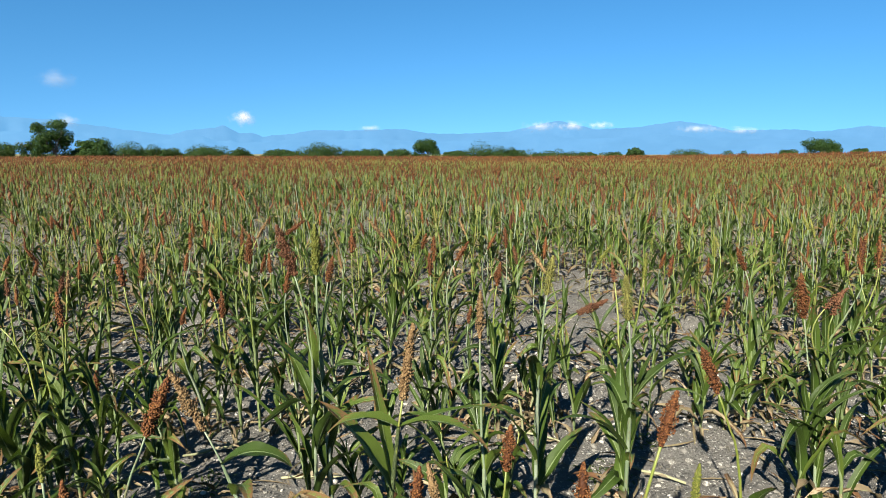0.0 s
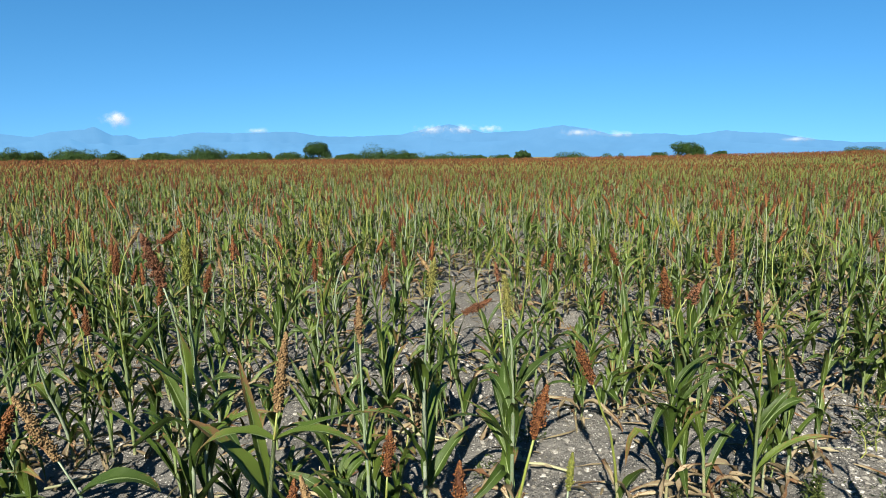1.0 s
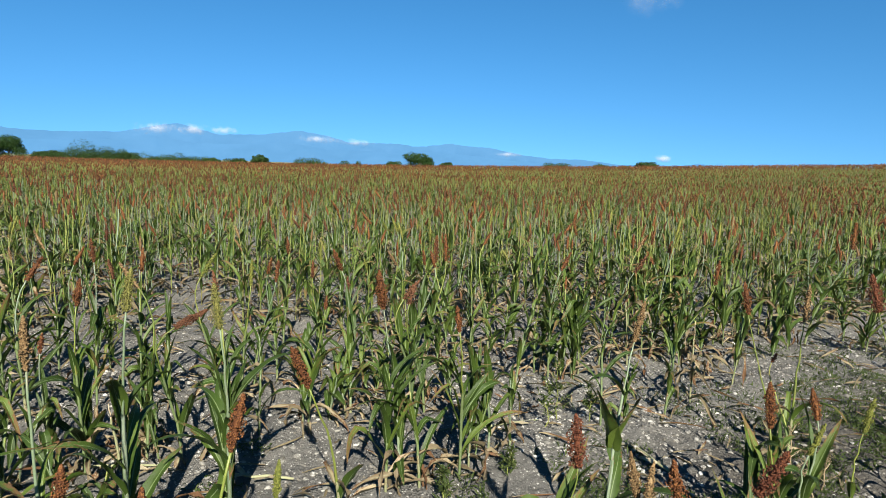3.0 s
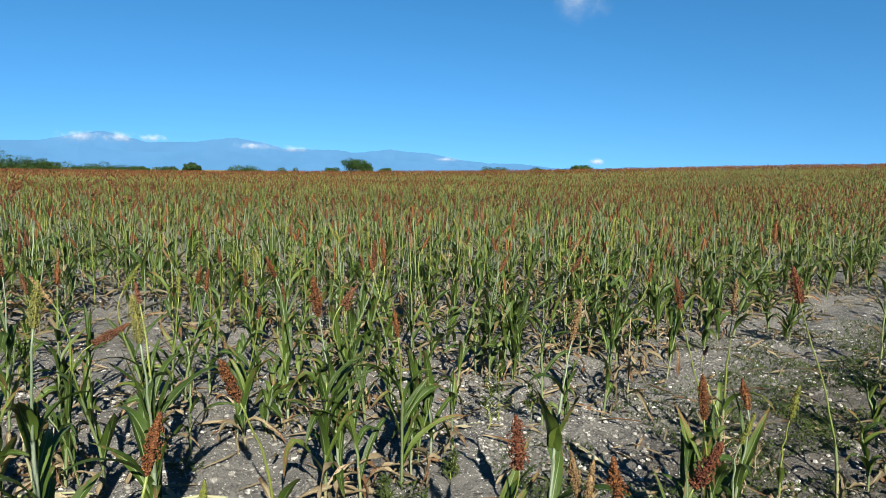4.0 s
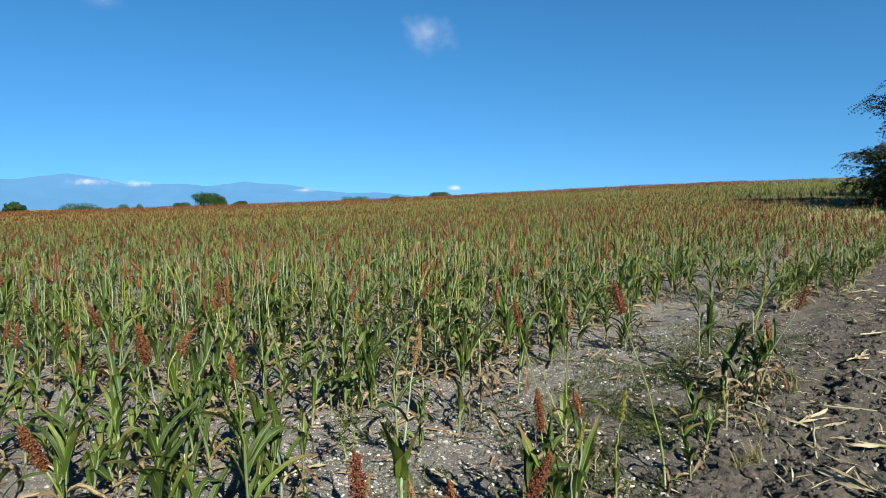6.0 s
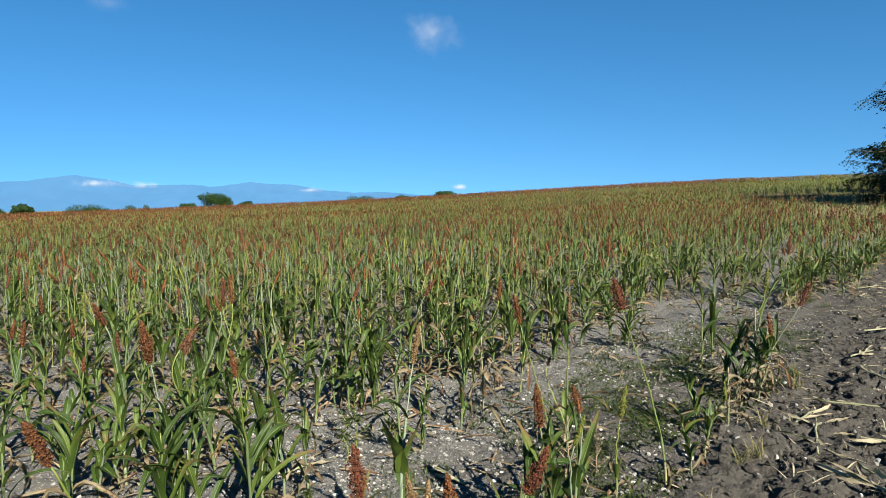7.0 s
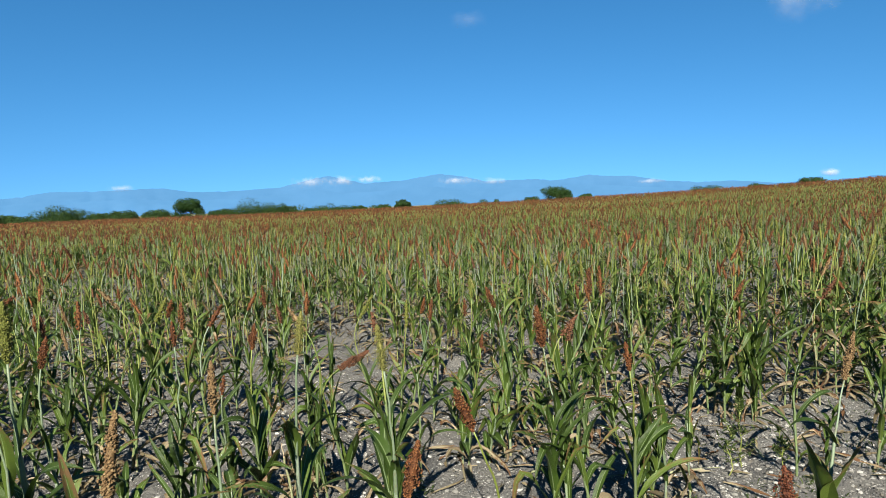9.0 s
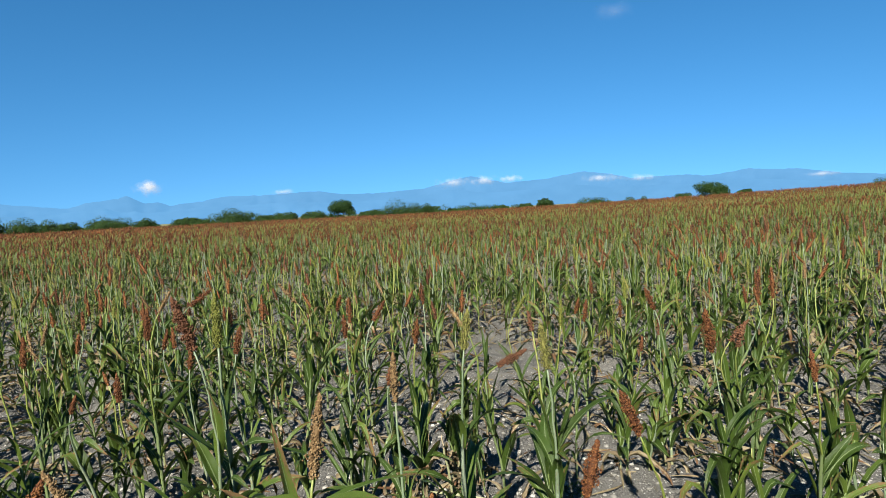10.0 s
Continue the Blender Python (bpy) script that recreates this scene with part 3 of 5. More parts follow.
def cloud(az, el, wide, high, density, label, grain=1.0, dist=3500):
    """A far bank of vapour, its edges frayed."""
    a, e = radians(az), radians(el)
    centre = np.array([math.sin(a) * math.cos(e), math.cos(a) * math.cos(e), math.sin(e)]) * dist
    side = np.array([math.cos(a), -math.sin(a), 0]) * math.tan(radians(wide / 2)) * dist
    up = np.cross(side / np.linalg.norm(side), -centre / dist)
    up = up * (1 if up[2] > 0 else -1) * math.tan(radians(high / 2)) * dist
    v, uv = [], []
    for j in range(5):
        for i in range(9):
            p, q = i / 4 - 1, j / 2 - 1
            v.append(centre + side * p + up * q + centre / dist * 25 * (p * p + q * q))
            uv.append(((p + 1) / 2, (q + 1) / 2))
    ob = piece("cloud", Soup().add(v, strip(5, 9), 0, uv), [CLOUD])
    ob.color = (grain, 1, 1, density)
    ob.visible_shadow = False
    return tagged(ob, label, "cloud", "clouds", kind="structure")


cloud(-17.4, 3.10, 2.9, 2.0, 1.0, "small white cumulus cloud over the mountains")
cloud(-30.6, 2.5, 3.0, 1.4, 0.55, "thin white cloud over the mountains")
cloud(-31.0, 5.6, 4.2, 1.9, 0.30, "faint grey wisp of cloud", 0.6)
cloud(-6.5, 2.3, 3.0, 0.7, 0.6, "thin white cloud over the mountains")
cloud(8.7, 2.45, 4.4, 1.2, 0.6, "white cloud caught on the mountain crest", 1.7)
cloud(11.6, 2.5, 3.2, 1.2, 0.65, "white cloud caught on the mountain crest", 1.7)
cloud(13.9, 2.5, 3.6, 0.9, 0.55, "white cloud caught on the mountain crest", 1.7)
cloud(21.9, 2.1, 4.6, 0.9, 0.55, "white cloud caught on the mountain crest", 1.7)
cloud(25.2, 1.95, 4.0, 0.8, 0.5, "white cloud caught on the mountain crest", 1.7)
cloud(38.8, 1.35, 4.0, 0.6, 0.6, "thin white cloud low over the horizon")
cloud(52.2, 1.35, 2.0, 0.8, 0.7, "thin white cloud low over the horizon")
cloud(50.1, 14.9, 6.6, 4.6, 0.36, "soft white cloud high in the sky", 0.34)
cloud(23.4, 16.0, 4.6, 2.2, 0.11, "faint wisp of cloud high in the sky", 0.36)


# ---- trees ----
def clumps(rng, blobs, count, size, single=False):
    """Leaf clumps scattered through a few rounded masses; two crossed folded leaves each."""
    soup = Soup()
    weights = np.array([b[3] * b[4] * b[5] for b in blobs]) ** 0.66
    pick = rng.choice(len(blobs), count, p=weights / weights.sum())
    b = np.array(blobs)[pick]
    d = rng.normal(0, 1, (count, 3))
    d /= np.linalg.norm(d, axis=1)[:, None]
    r = rng.random(count) ** 0.33
    r = 0.36 + 0.60 * r + rng.normal(0, 0.035, count)
    at = b[:, :3] + d * b[:, 3:6] * r[:, None]
    face = d + np.array([0, 0, 0.35]) + rng.normal(0, 0.42, (count, 3))
    u = np.cross(face, rng.normal(0, 1, (count, 3)))
    u /= np.linalg.norm(u, axis=1)[:, None]
    w = np.cross(face, u)
    w /= np.linalg.norm(w, axis=1)[:, None] + 1e-6
    s = size * rng.uniform(0.5, 1.4, count)[:, None]
    n = np.cross(u, w)
    if single:
        v = np.stack([at - u * s, at + w * s * 0.8, at + u * s * 0.7 - w * s * 0.5], 1)
        return soup.add(v.reshape(-1, 3), np.arange(3 * count).reshape(-1, 3))
    v = np.stack([at - u * s, at + w * s * 0.55 + n * s * 0.2, at + u * s, at - w * s * 0.55 + n * s * 0.25], 1)
    f = np.array([(0, 1, 2), (0, 2, 3)])[None] + (np.arange(count) * 4)[:, None, None]
    return soup.add(v.reshape(-1, 3), f.reshape(-1, 3))


def limb(rng, a, b, r0, r1, n=6, sag=0.08):
    a, b = np.asarray(a, float), np.asarray(b, float)
    s = np.linspace(0, 1, n)[:, None]
    line = a + (b - a) * s + rng.normal(0, sag * np.linalg.norm(b - a), (n, 3)) * np.sin(np.pi * s)
    return tube(line, np.linspace(r0, r1, n), 6)


def tree(x, y, high, wide, seed, shrub=False, clear=0.18):
    """A broad mesquite or a low thorn shrub: forked trunk, limbs, uneven crown."""
    rng = np.random.default_rng(seed)
    z = float(land(x, y))
    name = "shrub" if shrub else "tree"
    root = new(name)
    root.location = (x, y, z - 0.05)
    wood = Soup()
    fork = np.array([rng.normal(0, 0.03) * wide, 0, high * clear])
    wood.add(*limb(rng, (0, 0, 0), fork, high * 0.035, high * 0.026))
    blobs = []
    n = 6 if shrub else 8
    for i in range(n):
        a = 2 * np.pi * i / n + rng.normal(0, 0.3)
        out = wide * 0.5 * rng.uniform(0.35, 0.72)
        top = high * rng.uniform(0.34, 0.80) if not shrub else high * rng.uniform(0.30, 0.66)
        c = np.array([out * math.cos(a), out * math.sin(a), top])
        wood.add(*limb(rng, fork, c, high * 0.018, high * 0.005))
        size = wide * rng.uniform(0.17, 0.29)
        blobs.append((*c, size, size, size * rng.uniform(0.55, 0.95)))
        for _ in range(3):
            q = c + rng.normal(0, 1, 3) * np.array([wide, wide, high]) * 0.11
            k = wide * rng.uniform(0.06, 0.13)
            blobs.append((q[0], q[1], min(max(q[2], high * 0.2), high * 0.86 - k * 0.6), k, k, k * 0.8))
    blobs.append((0, 0, high * (0.62 if shrub else 0.74), wide * 0.25, wide * 0.25, high * (0.30 if shrub else 0.24)))
    if shrub:
        blobs.append((0, 0, high * 0.28, wide * 0.45, wide * 0.36, high * 0.30))
    if not shrub:
        for _ in range(9):
            blobs.append((rng.normal(0, 0.26) * wide, rng.normal(0, 0.2) * wide, high * rng.uniform(0.08, 0.34), wide * 0.13, wide * 0.13, high * 0.14))
    piece("trunk", wood, [BARK], root)
    piece("crown", clumps(rng, blobs, int(2600 + 420 * high * wide ** 0.5), 0.15 + 0.008 * high, True), [SHRUB_LEAF if shrub else TREE_LEAF], root, smooth=False)
    tagged(root, "low spreading green thorn shrub beyond the crop" if shrub else "broad green mesquite tree beyond the crop", name, "field-edge trees")
    return root


def tree_line():
    """Azimuth, angular width and the crown's elevation of each tree beyond the crop, then of those behind the swell."""
    rng = np.random.default_rng(5)
    line = ((-35.2, 2.0, 0.80), (-29.9, 1.0, 0.50), (-28.8, 2.2, 1.31), (-26.0, 2.4, 0.76), (-23.8, 1.7, 0.45), (-20.7, 3.1, 0.51), (-17.8, 1.4, 0.38),
            (-14.7, 1.2, 0.43), (-13.5, 1.2, 0.29), (-10.8, 2.7, 0.64), (-8.3, 1.1, 0.35), (-6.5, 1.6, 0.45), (-4.1, 2.0, 0.41), (-1.6, 2.2, 1.32),
            (1.2, 1.6, 0.31), (4.4, 3.1, 0.46), (6.4, 1.3, 0.41), (9.0, 2.5, 0.12), (11.4, 2.1, 0.10), (13.1, 1.0, 0.16), (15.2, 1.2, 0.21), (16.9, 1.0, 0.60))
    for i, (az, wide, el) in enumerate(line):
        d = 172 + rng.uniform(0, 10) if az != -28.8 else 168.5
        a = radians(az)
        z0 = float(land(d * math.sin(a), d * math.cos(a)))
        high = (1.6 + math.tan(radians(el)) * d - z0) * (1.14 if el < 0.7 else 1.0)
        tree(d * math.sin(a), d * math.cos(a), high, 2 * math.tan(radians(wide / 2)) * d * (1.5 if high < 4.2 else 1.16), 100 + i, shrub=high < 4.2)
    for i, (az, wide, el) in enumerate(((21.3, 2.6, 0.22), (28.6, 1.3, 0.46), (31.1, 2.5, 1.30), (33.4, 0.9, 0.54), (43.4, 2.0, 0.60), (47.2, 1.3, 0.72), (49.2, 1.0, 0.69), (51.0, 1.6, 1.13))):
        d = 190.0
        a = radians(az)
        x, y = d * math.sin(a), d * math.cos(a)
        high = 1.6 + math.tan(radians(el)) * d - float(land(x, y))
        tree(x, y, high, 2 * math.tan(radians(wide / 2)) * d * 1.2, 160 + i, shrub=high < 3.2)


tree_line()


def old_mesquite(az, d):
    """The tallest tree of the line: a pale forked trunk, a domed crown, a low mass and bare twigs on one flank."""
    rng = np.random.default_rng(61)
    a = radians(az)
    x, y = d * math.sin(a), d * math.cos(a)
    root = new("tree")
    root.location = (x, y, float(land(x, y)) - 0.05)
    root.rotation_euler = (0, 0, -a)
    wood, blobs = Soup(), []
    fork = np.array([0.1, 0, 1.9])
    wood.add(*limb(rng, (0, 0, 0), fork, 0.34, 0.26))
    for i in range(26):
        t = 2 * np.pi * i / 26 + rng.normal(0, 0.2)
        lift_ = rng.uniform(0.05, 0.95)
        out = math.sqrt(1 - lift_ ** 2 * 0.85) * rng.uniform(0.55, 0.85)
        c = np.array([-0.6 + 5.3 * out * math.cos(t), 4.0 * out * math.sin(t), 3.3 + 5.7 * lift_])
        wood.add(*limb(rng, fork, c, 0.12, 0.03))
        size = rng.uniform(0.9, 1.5)
        blobs.append((*c, size * 1.15, size * 1.1, size * 0.85))
    blobs += [(-0.6, 0, 6.9, 3.0, 2.4, 2.2), (2.2, 0.3, 4.9, 2.0, 1.6, 1.4), (-2.6, 0, 4.9, 2.2, 1.8, 1.6)]
    for i in range(11):
        c = np.array([-4.6 + rng.normal(0, 1.3), rng.normal(0, 0.8), rng.uniform(0.6, 3.9)])
        wood.add(*limb(rng, (-4.0, 0, 0.2), c, 0.07, 0.02))
        blobs.append((*c, 1.15, 1.0, 0.9))
    for i in range(14):
        s = np.array([-5.8 + rng.normal(0, 0.5), rng.normal(0, 0.4), 3.2])
        wood.add(*limb(rng, s, s + np.array([rng.uniform(-1.9, -0.2), rng.normal(0, 0.4), rng.uniform(0.3, 1.5)]), 0.035, 0.012))
    for _ in range(12):
        blobs.append((rng.uniform(-4.2, 3.6), rng.normal(0, 0.8), rng.uniform(1.8, 3.6), 1.25, 1.1, 0.95))
    blobs += [(4.4, 0.5, 1.0, 1.5, 1.2, 1.1), (-2.9, 0.8, 1.4, 1.2, 1.0, 1.3)]
    piece("trunk", wood, [BARK], root)
    piece("crown", clumps(rng, blobs, 20000, 0.17, True), [TREE_LEAF], root, smooth=False)
    tagged(root, "tall domed green mesquite with a forked pale trunk beyond the crop", "tree", "field-edge trees")


old_mesquite(-31.55, 173.0)


def scrub_strip():
    """The low tangle between the trees along the far edge of the crop."""
    rng = np.random.default_rng(8)
    blobs = []
    for az in np.arange(-42, 27, 0.45):
        if noise.noise((az * 1.3, 2.0, 5.0)) < (-0.05 if az < -6 else 0.05 if az < 8 else 0.12):
            continue
        d, a = 176 + rng.uniform(-2, 6), radians(az + rng.normal(0, 0.15))
        h = rng.uniform(0.6, 1.5) * (1.2 if az < 8 else 0.95)
        blobs.append((d * math.sin(a), d * math.cos(a), float(land(d * math.sin(a), d * math.cos(a))) + h * 0.7, rng.uniform(0.9, 2.0), rng.uniform(0.6, 1.2), h))
    ob = piece("scrub", clumps(rng, blobs, 45000, 0.16, True), [SHRUB_LEAF], smooth=False)
    tagged(ob, "low green scrub along the far edge of the crop", "scrub", kind="stuff")


scrub_strip()


def shade_tree(x, y, high, tiers, seed, full=True):
    """The dense dark tree at the lane's end: tiers of limbs (height, reach), each ending in feathery drooping sprays."""
    rng = np.random.default_rng(seed)
    root = new("tree")
    root.location = (x, y, float(land(x, y)) - 0.1)
    wood, sprays, blobs = Soup(), Soup(), []
    wood.add(*limb(rng, (0, 0, 0), (0.2, 0, high * 0.28), 0.34, 0.26))
    wood.add(*limb(rng, (0.2, 0, high * 0.26), (0.0, 0.2, high * 0.8), 0.26, 0.08))
    for level, reach in tiers:
        n = 17 if full else 9
        for i in range(n):
            a = 2 * np.pi * (i + rng.uniform(-0.3, 0.3)) / n
            out = reach * rng.uniform(0.80, 1.04)
            end = np.array([out * math.cos(a), out * math.sin(a), level + rng.normal(0, 0.35)])
            start = np.array([0.1, 0, max(0.8, level * 0.72)])
            wood.add(*limb(rng, start, end, 0.08, 0.012, 7, 0.04))
            for at, size in ((0.35, 0.24), (0.58, 0.22), (0.78, 0.15)):
                c = start + (end - start) * at
                blobs.append((*c, reach * size, reach * size, max(0.55, reach * size * 0.62)))
            # twigs past the mass, each hung with thin leaflets
            for _ in range(12 if full else 2):
                p = start + (end - start) * rng.uniform(0.66, 1.0)
                aa = a + rng.normal(0, 0.55)
                length = rng.uniform(0.4, 1.25)
                t = np.linspace(0, 1, 6)[:, None]
                q = p + t * length * np.array([math.cos(aa), math.sin(aa), rng.uniform(-0.25, 0.55)]) + np.array([0, 0, -0.55]) * length * t ** 2
                wood.add(*tube(q, np.linspace(0.012, 0.003, 6), 3, False))
                for c in q[1:]:
                    for _ in range(7):
                        u = unit(rng.normal(0, 0.5, 3) + np.array([math.cos(aa), math.sin(aa), -0.35])) * rng.uniform(0.10, 0.24)
                        w = unit(np.cross(u, rng.normal(0, 1, 3))) * 0.015
                        sprays.add([c, c + u * 0.5 + w, c + u, c + u * 0.5 - w], [(0, 1, 2), (0, 2, 3)])
    piece("trunk", wood, [BARK], root)
    crown = clumps(rng, blobs, 60000 if full else 9000, 0.105 if full else 0.26)
    crown.add(*sprays.arrays()[:2])
    piece("crown", crown, [DARK_LEAF], root, smooth=False)
    tagged(root, "dense dark green tree with feathery drooping branches", "tree")


shade_tree(58.0, -0.6, 15.5, ((0.7, 6.6), (1.6, 6.9), (2.8, 6.6), (4.4, 7.2), (6.0, 4.4), (8.3, 6.4), (9.5, 3.8), (11.0, 2.4), (12.6, 1.5)), 77)
# two unseen trees, added only to widen the shade over the clearing
shade_tree(51.5, -6.4, 11.0, ((1.5, 5.0), (4.0, 5.2), (7.0, 4.6), (9.5, 3.0)), 78, False)
shade_tree(67.5, -4.5, 12.0, ((1.5, 5.0), (4.5, 5.4), (8.0, 4.6), (10.5, 3.0)), 79, False)


# ---- the nearest sorghum, plant by plant ----
TAKEN = []


def hero(base, bottom, top, kind, leaves, **more):
    """A plant that stands out: where its stalk leaves the ground and where its head begins and ends."""
    z = height_at(*base)
    TAKEN.append(base)
    rng = np.random.default_rng(1000 + len(TAKEN))
    far = math.hypot(*base) > 3.9
    return sorghum((*base, z), bottom, top, kind, leaves, rng, fine=not far, **more)


hero((-0.50, 1.66), (-0.648, 1.600, 0.861), (-0.732, 1.600, 1.030), 'tan', 4, blades=((0.84, 95, 0.22, 0.075, 0.60, 1.7), (0.70, 150, 0.24, 0.06, 0.9, 1.5)))
hero((-0.98, 1.66), (-0.816, 1.620, 0.836), (-0.744, 1.620, 1.000), 'red', 4)
hero((-0.52, 2.38), (-0.546, 2.250, 1.164), (-0.604, 2.250, 1.346), 'rose', 5, wide=0.07, blue=True)
hero((-0.47, 2.46), (-0.480, 2.320, 1.152), (-0.480, 2.320, 1.340), 'green', 6, blue=True, blades=((0.66, 50, 0.32, 0.075, 1.40, 0.25), (0.52, -100, 0.34, 0.055, 0.80, 0.0), (0.40, 95, 0.40, 0.06, 1.2, 2.3), (0.30, 150, 0.45, 0.065, 1.1, 2.0)))
hero((-0.17, 1.58), (-0.098, 1.450, 1.013), (-0.072, 1.450, 1.199), 'tan', 7, blades=((0.70, -60, 0.36, 0.045, 1.40, 0.1), (0.68, -80, 0.30, 0.085, 1.1, 0.6), (0.90, 110, 0.26, 0.05, 0.45, 1.5), (0.90, -95, 0.20, 0.06, 0.5, 1.6), (0.90, 75, 0.28, 0.025, 0.3, 0.6)))
hero((0.14, 1.75), (0.11, 1.80, 1.06), (0.11, 1.80, 1.20), 'tan', 5)
hero((0.43, 1.45), (0.50, 1.35, 0.94), (0.53, 1.35, 1.07), 'red', 5)
hero((1.22, 2.35), (1.015, 2.200, 0.730), (0.945, 2.200, 0.903), 'red', 3, blue=False)
hero((0.78, 2.48), (0.710, 2.320, 0.980), (0.690, 2.320, 1.150), 'pale', 8, blue=True, blades=((0.46, -80, 0.42, 0.070, 1.42, 0.2), (0.55, 75, 0.40, 0.060, 0.95, 1.2), (0.42, 110, 0.36, 0.062, 1.45, 0.3), (0.30, -110, 0.46, 0.06, 1.0, 1.4)))
hero((1.62, 2.52), (1.605, 2.700, 0.883), (1.575, 2.700, 1.083), 'red', 8)
hero((0.14, 1.60), (0.16, 1.48, 0.81), (0.17, 1.48, 0.93), 'red', 4)
hero((0.28, 1.35), (0.30, 1.25, 0.84), (0.30, 1.25, 0.95), 'red', 3)
hero((-0.92, 1.40), (-0.85, 1.30, 0.78), (-0.85, 1.30, 0.88), 'red', 3)
hero((-0.06, 1.40), (-0.06, 1.25, 0.84), (-0.05, 1.25, 0.94), 'red', 3)
hero((0.02, 1.30), (-0.01, 1.15, 0.90), (-0.03, 1.15, 1.00), 'tan', 3)
hero((0.62, 1.66), (0.67, 1.55, 0.68), (0.68, 1.55, 0.79), 'green', 3)
hero((0.40, 2.50), (0.40, 2.35, 1.07), (0.42, 2.35, 1.22), 'pale', 8, wide=0.06, blue=True)
hero((-1.55, 2.50), (-1.60, 2.40, 0.79), (-1.61, 2.40, 0.92), 'green', 6)
hero((-1.05, 1.65), (-1.10, 1.60, 0.71), (-1.10, 1.60, 0.82), 'green', 5)
hero((-1.85, 3.36), (-1.92, 3.30, 0.27), (-1.91, 3.30, 0.42), 'red', 6)
hero((-1.35, 3.40), (-1.38, 3.20, 0.71), (-1.35, 3.20, 0.80), 'red', 7)
hero((-1.15, 3.38), (-1.16, 3.20, 0.75), (-1.16, 3.20, 0.89), 'red', 6)
hero((-1.30, 3.42), (-1.24, 3.30, 0.81), (-1.26, 3.30, 0.88), 'red', 4)
hero((-1.05, 3.40), (-1.04, 3.30, 1.02), (-1.03, 3.30, 1.18), 'red', 7)
hero((-1.60, 3.40), (-1.62, 3.30, 0.93), (-1.61, 3.30, 1.08), 'red', 6)
hero((-1.70, 4.25), (-1.72, 4.10, 0.83), (-1.70, 4.10, 0.95), 'red', 6)
hero((-0.60, 3.40), (-0.62, 3.30, 0.92), (-0.59, 3.30, 1.06), 'red', 6)
hero((-0.83, 3.43), (-0.85, 3.30, 0.86), (-0.83, 3.30, 0.98), 'red', 6)
hero((-0.05, 4.25), (-0.06, 4.10, 0.90), (-0.06, 4.10, 1.06), 'red', 7)
hero((0.05, 4.25), (0.09, 4.10, 0.90), (0.17, 4.10, 1.03), 'red', 7)
hero((0.30, 3.40), (0.29, 3.30, 0.90), (0.31, 3.30, 1.03), 'red', 7)
hero((0.42, 4.27), (0.43, 4.20, 0.97), (0.42, 4.20, 1.11), 'red', 6)
hero((1.40, 4.25), (1.51, 4.10, 0.79), (1.53, 4.10, 0.94), 'red', 7)
hero((1.78, 3.45), (1.82, 3.70, 0.91), (1.76, 3.70, 1.05), 'red', 8)
hero((1.47, 3.38), (1.54, 3.30, 0.76), (1.55, 3.30, 0.84), 'red', 6)
hero((1.30, 4.20), (1.310, 4.000, 0.793), (1.320, 4.000, 0.966), 'green', 5)
hero((2.65, 4.25), (2.80, 4.10, 0.81), (2.76, 4.10, 0.94), 'red', 7)
hero((2.80, 4.20), (2.907, 4.100, 0.855), (2.893, 4.100, 1.073), 'red', 7)
hero((2.20, 3.40), (2.01, 3.20, 0.80), (2.12, 3.20, 0.91), 'rose', 6)
hero((0.75, 3.35), (0.69, 3.10, 0.80), (0.84, 3.10, 0.87), 'rose', 6)
hero((-2.35, 4.25), (-2.27, 4.10, 0.88), (-2.29, 4.10, 1.04), 'red', 6)
hero((-2.45, 3.40), (-2.36, 3.30, 0.98), (-2.32, 3.30, 1.06), 'red', 6)
hero((-2.15, 3.40), (-2.03, 3.30, 0.85), (-2.01, 3.30, 0.98), 'tan', 6)
hero((-1.10, 4.30), (-1.089, 4.300, 1.050), (-0.951, 4.300, 1.149), 'red', 5)
hero((1.92, 2.43), (1.73, 2.20, 0.87), (1.71, 2.20, 0.99), 'red', 8)
hero((1.62, 1.50), (1.647, 1.360, 0.615), (1.623, 1.360, 0.805), 'dark', 5)
hero((2.02, 1.55), (2.211, 1.620, 0.912), (2.259, 1.620, 1.077), 'tan', 2, blue=True, leaf_top=0.25, blades=((0.44, 270, 0.31, 0.115, 1.22, 0.10), (0.45, 180, 0.28, 0.115, 1.15, 0.0), (0.70, 300, 0.20, 0.062, 1.15, 2.3), (0.40, 40, 0.24, 0.07, 1.2, 0.8), (0.20, 160, 0.46, 0.07, 0.9, 1.6)))
hero((1.62, 1.20), (1.699, 1.150, 0.584), (1.651, 1.150, 0.753), 'tan', 3)
hero((1.66, 1.15), (1.67, 1.10, 0.57), (1.70, 1.10, 0.73), 'tan', 3)
hero((1.72, 1.10), (1.776, 1.050, 0.571), (1.724, 1.050, 0.751), 'red', 4)
hero((3.60, 3.32), (3.54, 3.38, 0.71), (3.54, 3.38, 0.80), 'red', 8)
hero((2.23, 3.28), (1.99, 3.10, 0.79), (2.03, 3.10, 0.92), 'rose', 7)
hero((3.15, 4.30), (3.124, 4.600, 0.759), (3.136, 4.600, 0.999), 'red', 8)
hero((3.05, 4.25), (2.83, 4.30, 0.80), (2.81, 4.30, 0.92), 'red', 6)
hero((3.40, 1.62), (3.310, 1.780, 0.881), (3.300, 1.810, 1.049), 'red', 2, blue=False)
hero((3.67, 1.06), (3.589, 1.284, 0.971), (3.571, 1.326, 1.152), 'dark', 2, blue=False)
hero((4.58, 3.16), (4.761, 2.918, 0.730), (4.769, 2.902, 0.927), 'red', 7)
